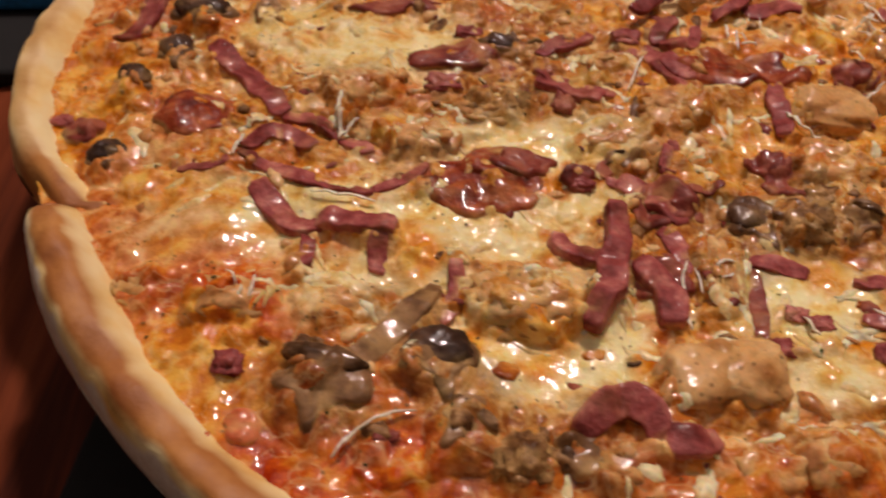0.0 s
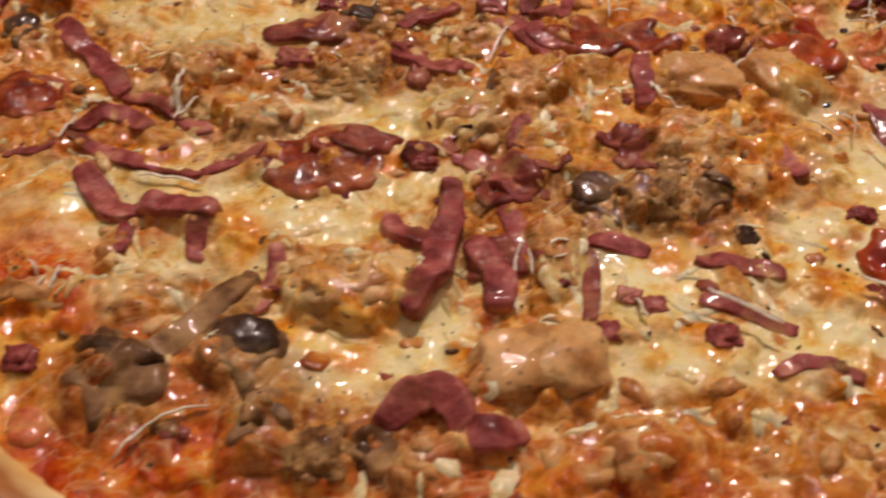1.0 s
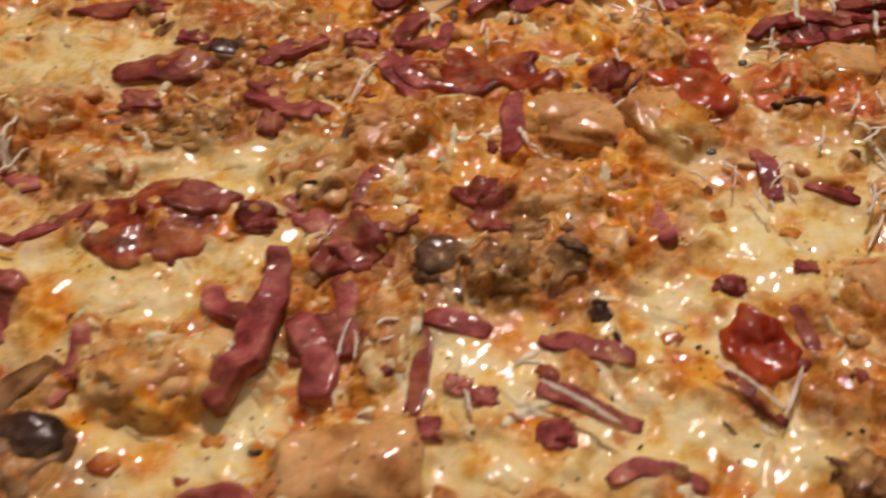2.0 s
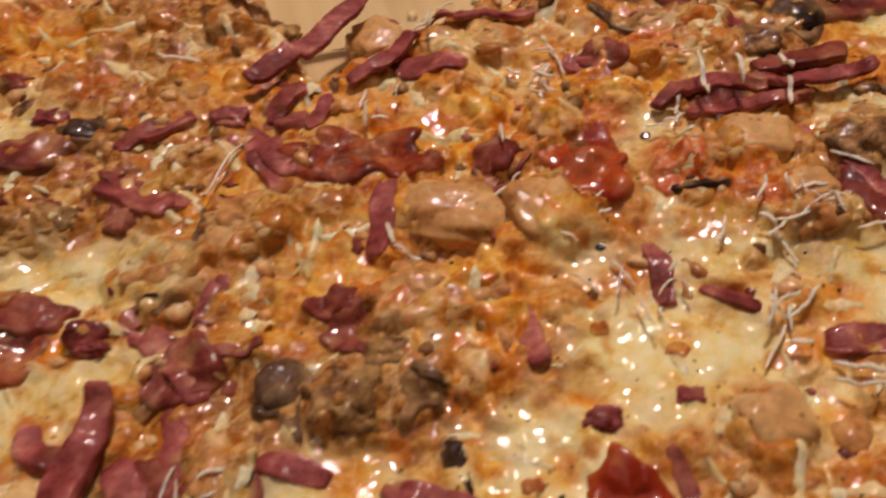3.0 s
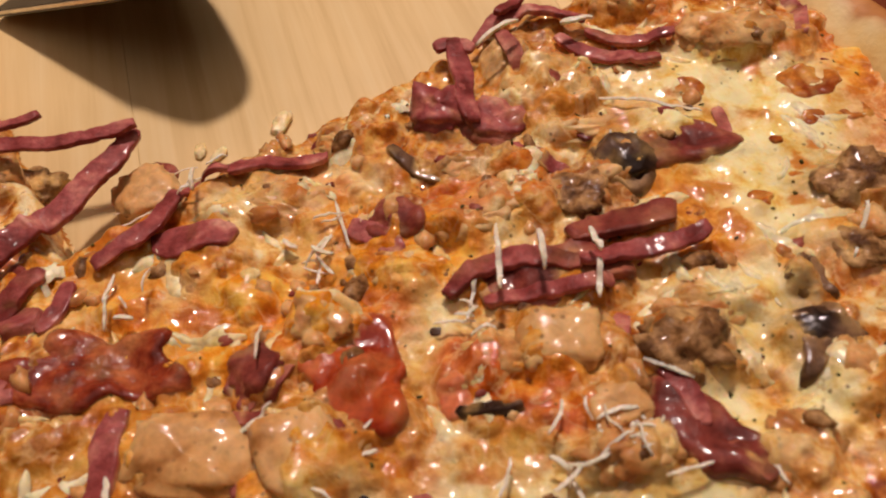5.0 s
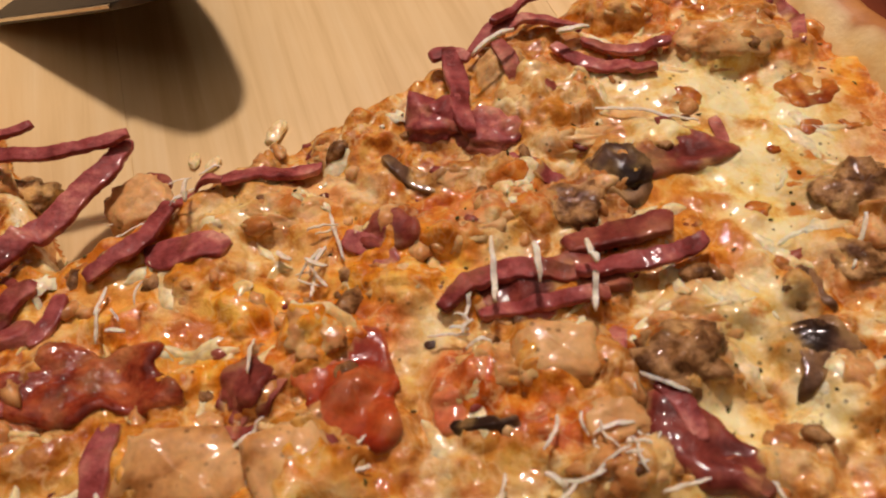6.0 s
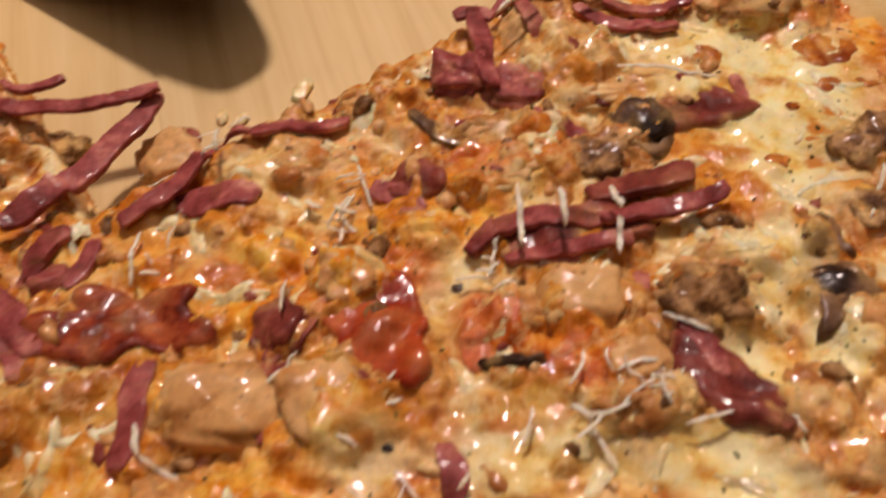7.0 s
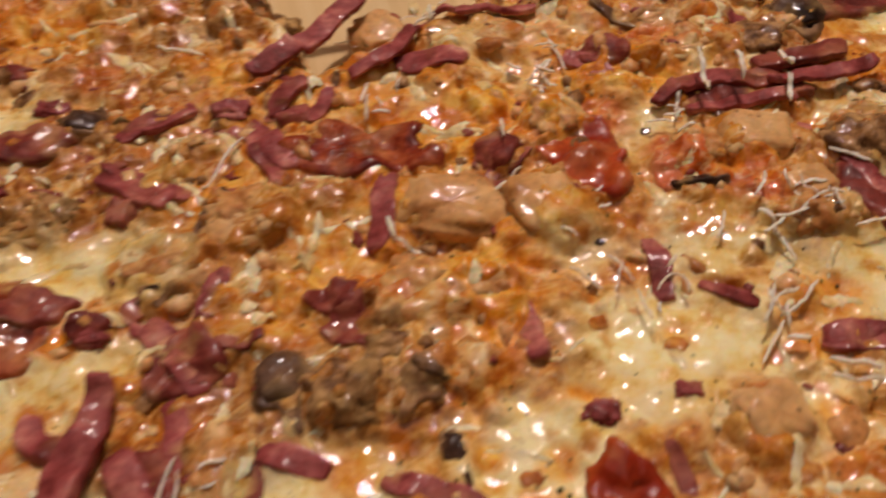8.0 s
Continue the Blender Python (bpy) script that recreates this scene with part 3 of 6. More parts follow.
amber(-0.0456, 0.1229, 0.0060, 0.0030, 0.9)
amber(-0.0529, 0.1101, 0.0050, 0.0030, 0.8)
amber(-0.0344, 0.1143, 0.0040, 0.0020, 0.8)
amber(-0.0449, 0.1129, 0.0040, 0.0025, 0.7)
amber(-0.0618, 0.1256, 0.0050, 0.0050, 0.8)
amber(0.0127, 0.0826, 0.0030, 0.0020, 0.9)
amber(-0.0864, 0.1636, 0.0050, 0.0100, 0.8)
amber(-0.0132, 0.1778, 0.0040, 0.0030, 0.7)
amber(-0.0321, 0.1783, 0.0040, 0.0030, 0.7)
browned(0.0585, 0.1497, 0.0100, 0.0080, 0.6)
browned(0.0726, 0.1568, 0.0080, 0.0050, 0.5)
browned(0.0871, 0.1498, 0.0070, 0.0050, 0.5)
browned(0.1086, 0.1400, 0.0090, 0.0060, 0.45)
browned(0.1012, 0.1490, 0.0070, 0.0050, 0.5)
browned(0.1237, 0.1422, 0.0080, 0.0060, 0.45)
browned(0.1378, 0.1383, 0.0080, 0.0060, 0.4)
browned(-0.0130, 0.1356, 0.0080, 0.0050, 0.5)
browned(0.0048, 0.1495, 0.0120, 0.0060, 0.6)
browned(0.0338, 0.1372, 0.0080, 0.0050, 0.4)
browned(-0.0242, 0.1595, 0.0100, 0.0060, 0.5)

mounds = []


def mound(x, y, rx, ry, yaw, high):
    """Cheese that has run up round a topping."""
    mounds.append((x, y, rx, ry, radians(yaw), high))


mound(-0.0635, 0.1687, 0.0045, 0.0052, 10, 0.0012)
mound(-0.0712, 0.1575, 0.0041, 0.0041, -10, 0.0012)
mound(-0.0714, 0.1346, 0.0042, 0.0040, 15, 0.0012)
mound(-0.0611, 0.1859, 0.0072, 0.0045, 0, 0.0012)
mound(-0.0440, 0.1873, 0.0037, 0.0037, 40, 0.0012)
mound(-0.0021, 0.0811, 0.0064, 0.0059, 10, 0.0012)
mound(-0.0219, 0.0764, 0.0077, 0.0061, -12, 0.0012)
mound(-0.0239, 0.0825, 0.0033, 0.0042, 30, 0.0012)
mound(0.0207, 0.0650, 0.0030, 0.0046, 80, 0.0012)
mound(0.0013, 0.0691, 0.0047, 0.0039, -40, 0.0012)
mound(0.0403, 0.0778, 0.0084, 0.0064, 10, 0.0022)
mound(0.0470, 0.0624, 0.0065, 0.0047, 0, 0.0021)
mound(0.0124, 0.0949, 0.0102, 0.0064, 0, 0.0029)
mound(-0.0197, 0.0953, 0.0082, 0.0051, 0, 0.0023)
mound(0.0343, 0.1379, 0.0075, 0.0054, 0, 0.0024)
mound(-0.0197, 0.1567, 0.0081, 0.0066, 0, 0.0030)
mound(-0.0562, 0.1003, 0.0050, 0.0040, 0, 0.0018)
mound(-0.0057, 0.1372, 0.0085, 0.0051, 0, 0.0023)
mound(-0.0393, 0.0956, 0.0087, 0.0043, 0, 0.0019)
mound(0.0478, 0.1454, 0.0075, 0.0059, 0, 0.0027)
mound(0.0105, 0.0646, 0.0053, 0.0046, 0, 0.0012)
mound(0.0259, 0.0617, 0.0052, 0.0041, 0, 0.0018)
mound(0.0562, 0.0642, 0.0061, 0.0046, 0, 0.0021)
mound(0.0142, 0.1729, 0.0031, 0.0054, 80, 0.0012)
mound(0.0357, 0.1201, 0.0029, 0.0020, 0, 0.0005)
mound(0.0569, 0.1122, 0.0047, 0.0056, 20, 0.0012)
mound(0.0756, 0.1118, 0.0036, 0.0038, -30, 0.0012)
mound(0.0809, 0.1018, 0.0023, 0.0032, 20, 0.0012)
mound(0.0346, 0.1308, 0.0035, 0.0019, 10, 0.0012)
mound(0.0658, 0.1115, 0.0051, 0.0049, 0, 0.0012)
mound(0.0718, 0.1195, 0.0058, 0.0036, 0, 0.0009)
mound(0.0483, 0.1004, 0.0040, 0.0084, 0, 0.0019)
mound(0.0139, 0.0940, 0.0082, 0.0072, 0, 0.0033)
mound(0.0072, 0.1466, 0.0066, 0.0034, 0, 0.0016)
mound(0.0811, 0.1465, 0.0088, 0.0050, -8, 0.0017)
mound(0.0352, 0.1382, 0.0069, 0.0046, 0, 0.0021)
mound(0.0453, 0.1430, 0.0058, 0.0049, 20, 0.0017)
mound(0.0938, 0.1397, 0.0065, 0.0049, 0, 0.0022)
mound(0.0773, 0.1294, 0.0091, 0.0063, 0, 0.0029)
mound(0.0868, 0.1289, 0.0045, 0.0058, 0, 0.0021)
mound(-0.0142, 0.1433, 0.0076, 0.0046, 0, 0.0021)
mound(-0.0206, 0.1547, 0.0046, 0.0031, 0, 0.0014)
mound(0.0353, 0.1645, 0.0059, 0.0031, 0, 0.0014)
mound(0.0459, 0.0795, 0.0079, 0.0065, -5, 0.0023)
mound(0.1207, 0.1055, 0.0045, 0.0047, 0, 0.0012)
mound(0.1106, 0.0741, 0.0045, 0.0048, 0, 0.0012)
mound(0.0663, 0.1997, 0.0062, 0.0058, 20, 0.0023)
mound(0.1400, 0.2101, 0.0079, 0.0060, 0, 0.0027)
mound(0.1468, 0.1982, 0.0110, 0.0029, 0, 0.0013)
mound(0.1731, 0.2178, 0.0090, 0.0052, 0, 0.0023)
mound(0.1466, 0.1894, 0.0046, 0.0043, -40, 0.0012)
mound(0.1405, 0.1838, 0.0056, 0.0049, 0, 0.0013)
mound(0.1262, 0.1935, 0.0098, 0.0033, 0, 0.0015)
mound(0.1077, 0.2068, 0.0052, 0.0044, 0, 0.0020)
mound(0.1007, 0.2037, 0.0037, 0.0030, 0, 0.0014)
mound(0.0905, 0.1896, 0.0107, 0.0041, 0, 0.0018)
mound(0.1240, 0.1810, 0.0056, 0.0039, 0, 0.0018)
mound(0.1307, 0.1847, 0.0066, 0.0040, 0, 0.0018)
mound(0.1335, 0.1574, 0.0069, 0.0056, -5, 0.0020)
mound(0.1272, 0.1572, 0.0030, 0.0035, 0, 0.0008)
mound(0.1501, 0.1543, 0.0069, 0.0055, 0, 0.0014)
mound(0.1532, 0.1600, 0.0067, 0.0032, 0, 0.0014)
mound(0.1389, 0.1464, 0.0051, 0.0038, 15, 0.0013)
mound(0.1612, 0.1387, 0.0046, 0.0048, 0, 0.0022)
mound(0.1393, 0.1397, 0.0064, 0.0038, 0, 0.0017)
mound(0.1683, 0.1526, 0.0055, 0.0052, -35, 0.0012)
mound(0.1832, 0.1803, 0.0073, 0.0056, 0, 0.0014)
mound(0.1793, 0.1685, 0.0043, 0.0036, 0, 0.0009)
mound(0.1708, 0.1632, 0.0028, 0.0033, 50, 0.0012)
mound(0.1719, 0.1484, 0.0039, 0.0049, 0, 0.0019)
mound(0.0992, 0.1647, 0.0052, 0.0045, 0, 0.0020)
mound(0.0994, 0.1447, 0.0059, 0.0057, 0, 0.0026)
mound(0.1120, 0.1727, 0.0045, 0.0038, 0, 0.0017)
mound(0.0594, 0.1510, 0.0049, 0.0038, 0, 0.0017)
mound(0.1239, 0.1563, 0.0050, 0.0043, 0, 0.0020)
mound(0.0377, 0.2042, 0.0062, 0.0054, 0, 0.0025)
mound(0.0430, 0.2075, 0.0053, 0.0040, 0, 0.0010)
mound(0.1227, 0.1051, 0.0057, 0.0053, 15, 0.0018)
mound(0.0819, 0.1153, 0.0050, 0.0044, 0, 0.0020)
mound(0.0102, 0.1485, 0.0050, 0.0042, 0, 0.0019)
mound(0.0098, 0.1498, 0.0071, 0.0042, 0, 0.0011)
mound(0.1562, 0.2324, 0.0057, 0.0038, 0, 0.0017)

lumps = []
for k in range(1150):
    a, r = random.uniform(0, 2 * math.pi), 0.142 * math.sqrt(random.random())
    lumps.append((CX + r * math.cos(a), CY + r * math.sin(a), random.uniform(0.0022, 0.0060), random.uniform(0.0006, 0.0026), random.random()))
LUMPS = np.array(lumps)
bubbles = []           # small smooth domes where the cheese has bubbled and set
for k in range(2200):
    a, r = random.uniform(0, 2 * math.pi), 0.140 * math.sqrt(random.random())
    bubbles.append((CX + r * math.cos(a), CY + r * math.sin(a), random.uniform(0.0008, 0.0024), random.uniform(0.25, 0.5), random.uniform(1.0, 2.0), random.uniform(0, 3.14)))


def blobs(x, y, rows, soft_edge=0.45):
    out = np.zeros_like(x)
    wob = 0.28 * vnoise(x, y, 0.006, 31) + 0.2 * vnoise(x, y, 0.0025, 32)
    for bx, by, rx, ry, s in rows:
        d = np.sqrt(((x - bx) / rx) ** 2 + ((y - by) / ry) ** 2) + wob
        out = np.maximum(out, s * (1 - smooth_step(1 - soft_edge, 1 + soft_edge, d)))
    return out


def rim_out(ang):
    """How far the rim stands out from the round at an angle in degrees: two slices were pulled outwards a little."""
    ang = np.asarray(ang, float) % 360
    return np.where(ang < 206.5, 0.0054 * smooth_step(160, 172, ang), 0.0026 + 0.0036 * smooth_step(208, 230, ang) - 0.0050 * smooth_step(245, 275, ang))


def gap_depth(x, y):
    """Metres inside the missing quarter (negative on the pizza)."""
    a, b = radians(GAP_FROM), radians(GAP_TO)
    one = -(x - CX) * math.sin(a) + (y - CY) * math.cos(a)
    two = (x - CX) * math.sin(b) - (y - CY) * math.cos(b)
    return np.minimum(one, two) + 0.0012 * vnoise(x, y, 0.009, 51) + 0.0007 * vnoise(x, y, 0.003, 52)


def surface(x, y, detail=True, piled=True):
    """Height of the cheese at places of the plan, and how much of a lump is there."""
    x, y = np.atleast_1d(np.asarray(x, float)), np.atleast_1d(np.asarray(y, float))
    z = SURF + 0.0011 * vnoise(x, y, 0.016, 1) + 0.0006 * vnoise(x, y, 0.007, 2)
    lump, tone, pile = np.zeros_like(z), np.full_like(z, 0.5), np.zeros_like(z)
    flat = blobs(x, y, pools)
    for lx, ly, lr, lh, lt in LUMPS:
        near = (abs(x - lx) < lr) & (abs(y - ly) < lr)
        if near.any():
            d = np.hypot(x[near] - lx, y[near] - ly) / lr * (1 + 0.35 * vnoise(x[near], y[near], 0.0035, 11) + 0.2 * vnoise(x[near], y[near], 0.0016, 12))
            up = np.sqrt(np.clip(1 - d ** 2, 0, 1)) * smooth_step(1.0, 0.75, d)
            bulge = lh * up * (1 - 0.85 * flat[near])
            tone[near] = np.where(bulge > pile[near], lt, tone[near])
            pile[near] = np.maximum(pile[near], bulge)
            lump[near] = np.maximum(lump[near], smooth_step(0.0, 0.5, up) * (1 - 0.8 * flat[near]))
    z = z + pile
    if piled:
        rise = np.zeros_like(z)
        for mx, my, rx, ry, turn, mh in mounds:
            near = (abs(x - mx) < 1.6 * max(rx, ry)) & (abs(y - my) < 1.6 * max(rx, ry))
            if near.any():
                dx, dy = x[near] - mx, y[near] - my
                u, v = dx * math.cos(turn) + dy * math.sin(turn), dy * math.cos(turn) - dx * math.sin(turn)
                d = np.sqrt((u / rx) ** 2 + (v / ry) ** 2) * (1 + 0.3 * vnoise(x[near], y[near], 0.005, 13) + 0.15 * vnoise(x[near], y[near], 0.002, 14))
                rise[near] = np.maximum(rise[near], mh * smooth_step(1.3, 0.72, d))
        z = z + rise
    if detail:
        z = z + (1 - 0.75 * flat) * (0.00055 * vnoise(x, y, 0.0030, 3) + 0.00022 * vnoise(x, y, 0.0014, 4))
        for bx, by, br, bh, long, turn in bubbles:
            near = np.nonzero((abs(x - bx) < br * long) & (abs(y - by) < br * long))[0]
            if len(near):
                dx, dy = x[near] - bx, y[near] - by
                d = ((dx * math.cos(turn) + dy * math.sin(turn)) / (br * long)) ** 2 + ((dy * math.cos(turn) - dx * math.sin(turn)) / br) ** 2
                z[near] += bh * br * np.clip(1 - d, 0, 1) ** 1.5 * (1 - 0.55 * flat[near])
    # shallow furrows where the cutter ran
    r, ang = np.hypot(x - CX, y - CY), np.degrees(np.arctan2(y - CY, x - CX))
    off = (ang - FIRST_CUT + 360 + SLICE / 2) % SLICE - SLICE / 2
    side = np.abs(r * np.radians(off)) + 0.0006 * vnoise(x, y, 0.01, 8)
    z = z - 0.0011 * np.exp(-(side / 0.0014) ** 2) * smooth_step(0.01, 0.03, r)
    z = z - 0.0012 * smooth_step(RADIUS - 0.03, RADIUS - 0.018, r - rim_out(ang))
    gone = gap_depth(x, y)
    z = z * (1 - smooth_step(-0.0018, 0.0006, gone)) + 0.0005
    return z, lump, flat, tone


HX, HY, HSTEP = CX - 0.17, 0.03, 0.0006
_gx, _gy = np.meshgrid(np.arange(HX, CX + 0.17, HSTEP), np.arange(HY, CY + 0.17, HSTEP))
HEIGHTS = surface(_gx.ravel(), _gy.ravel(), False, False)[0].reshape(_gx.shape)
PILED = surface(_gx.ravel(), _gy.ravel(), False, True)[0].reshape(_gx.shape)


def height(x, y):
    """Height of the bare cheese under a topping."""
    i, j = (x - HX) / HSTEP, (y - HY) / HSTEP
    i0, j0 = int(min(max(i, 0), HEIGHTS.shape[1] - 2)), int(min(max(j, 0), HEIGHTS.shape[0] - 2))
    u, v = i - i0, j - j0
    h = HEIGHTS[j0:j0 + 2, i0:i0 + 2]
    return float(h[0, 0] * (1 - u) * (1 - v) + h[0, 1] * u * (1 - v) + h[1, 0] * (1 - u) * v + h[1, 1] * u * v)


toppings = []          # (mesh object, how readily cheese lies over it, 0 to 1)


def blurred(a, cells):
    """A soft copy of a field on the height grid."""
    half = int(3 * cells) + 1
    for axis in (0, 1):
        weights = [math.exp(-0.5 * (k / cells) ** 2) for k in range(-half, half + 1)]
        a = sum(w * np.roll(a, k, axis) for w, k in zip(weights, range(-half, half + 1))) / sum(weights)
    return a


def sampled(field, x, y):
    i, j = np.clip((x - HX) / HSTEP, 0, field.shape[1] - 2), np.clip((y - HY) / HSTEP, 0, field.shape[0] - 2)
    i0, j0 = i.astype(int), j.astype(int)
    u, v = i - i0, j - j0
    return field[j0, i0] * (1 - u) * (1 - v) + field[j0, i0 + 1] * u * (1 - v) + field[j0 + 1, i0] * (1 - u) * v + field[j0 + 1, i0 + 1] * u * v


def world_points(ob):
    co = np.empty(len(ob.data.vertices) * 3)
    ob.data.vertices.foreach_get("co", co)
    return co.reshape(-1, 3) + (np.array(ob.parent.location) if ob.parent else 0.0)


def cheese_run_up():
    """How far the cheese has crept up the sides of the toppings and over the tops of some, on the height grid."""
    top, share = np.zeros_like(PILED), np.zeros_like(PILED)
    for ob, w in toppings:
        p = world_points(ob)
        i, j = np.rint((p[:, 0] - HX) / HSTEP).astype(int), np.rint((p[:, 1] - HY) / HSTEP).astype(int)
        ok = (i > 0) & (j > 0) & (i < top.shape[1] - 1) & (j < top.shape[0] - 1)
        i, j, z = i[ok], j[ok], p[ok, 2]
        for di in (-1, 0, 1):
            for dj in (-1, 0, 1):
                np.maximum.at(top, (j + dj, i + di), z)
                np.maximum.at(share, (j + dj, i + di), w)
    tall = np.clip(top - PILED, 0, 0.0045) * (top > 0)
    fillet = 0.32 * blurred(tall, 1.5)
    patch = smooth_step(0.0, 0.4, 0.8 * vnoise(_gx, _gy, 0.0065, 91) + 0.45 * vnoise(_gx, _gy, 0.0024, 92) + 2 * blurred(share, 1.0) - 1)
    over = blurred(tall, 0.9) + 0.00035
    return np.where(tall > 0, fillet + patch * np.maximum(0, over - fillet), fillet), blurred(patch * (tall > 0), 0.8)


def set_melt():
    """Marks on each topping where cheese clings to it."""
    for ob, w in toppings:
        p = world_points(ob)
        above = p[:, 2] - sampled(PILED, p[:, 0], p[:, 1])
        low = 1 - smooth_step(-0.0004, 0.0003, above + 0.0005 * vnoise(p[:, 0] + p[:, 2], p[:, 1] - p[:, 2], 0.0022, 95))
        smear = (0.08 + 0.9 * w) * smooth_step(0.25, 0.65, vnoise(p[:, 0] + 0.7 * p[:, 2], p[:, 1], 0.0045, 96) + 0.3 * vnoise(p[:, 0], p[:, 1] + p[:, 2], 0.0016, 97))
        ob.data.attributes.new("melt", "FLOAT", "POINT").data.foreach_set("value", np.clip(np.maximum(0.9 * low, smear), 0, 1).astype(np.float32))


def cheese_layer():
    step = 0.0005
    xs, ys = np.arange(CX - RADIUS, CX + RADIUS, step), np.arange(0.045, CY + 0.125, step)
    gx, gy = np.meshgrid(xs, ys)
    x, y = gx.ravel(), gy.ravel()
    z, lump, flat, tone = surface(x, y)
    run, cover = sampled(RUN_UP, x, y), sampled(COVER, x, y)
    inside = smooth_step(0.0, -0.0012, gap_depth(x, y))
    z, flat, lump = z + run * inside, np.maximum(flat, 0.3 * cover), lump * (1 - 0.5 * cover)
    r, ang = np.hypot(x - CX, y - CY), np.degrees(np.arctan2(y - CY, x - CX))
    r = r - rim_out(ang)
    band = 0.024 + 0.019 * smooth_step(0.2, 0.8, np.cos(np.radians(ang - 215)))
    ring = 0.62 + 0.38 * smooth_step(212, 226, ang % 360)
    red = np.maximum(blobs(x, y, sauces), ring * smooth_step(RADIUS - band, RADIUS - band + 0.013, r + 0.006 * vnoise(x, y, 0.012, 61)) * (0.88 + 0.3 * vnoise(x, y, 0.02, 62)))
    red = np.clip(np.maximum(red, 0.5 * smooth_step(0.4, 0.8, vnoise(x, y, 0.011, 63)) * (1 - flat)), 0, 1)
    oily, brown = blobs(x, y, ambers, 0.55), 0.88 * blobs(x, y, browns, 0.55)
    n, mrow = len(xs), len(ys)
    keep = (r < RADIUS - 0.007) & (gap_depth(x, y) < 0.0014)
    idx = np.arange(n * mrow).reshape(mrow, n)
    quads = np.stack([idx[:-1, :-1], idx[:-1, 1:], idx[1:, 1:], idx[1:, :-1]], -1).reshape(-1, 4)
    quads = quads[keep[quads].all(1)]
    sector = (((ang[quads[:, 0]] - FIRST_CUT) % 360) // SLICE).astype(int)
    for s in range(2, 8):
        q = quads[sector == s]
        used, inv = np.unique(q, return_inverse=True)
        if not len(used):
            continue
        me = bpy.data.meshes.new("melted_cheese")
        me.from_pydata(np.stack([x[used], y[used], z[used]], -1).tolist(), [], inv.reshape(-1, 4).tolist())
        me.polygons.foreach_set("use_smooth", np.ones(len(q), bool))
        for name, values in (("sauce", red), ("pool", flat), ("lump", lump), ("amber", oily), ("browned", brown), ("tone", tone)):
            me.attributes.new(name, "FLOAT", "POINT").data.foreach_set("value", values[used].astype(np.float32))
        me.materials.append(CHEESE)
        ob = new("melted_cheese", me)
        ob.parent = SLICES[s]




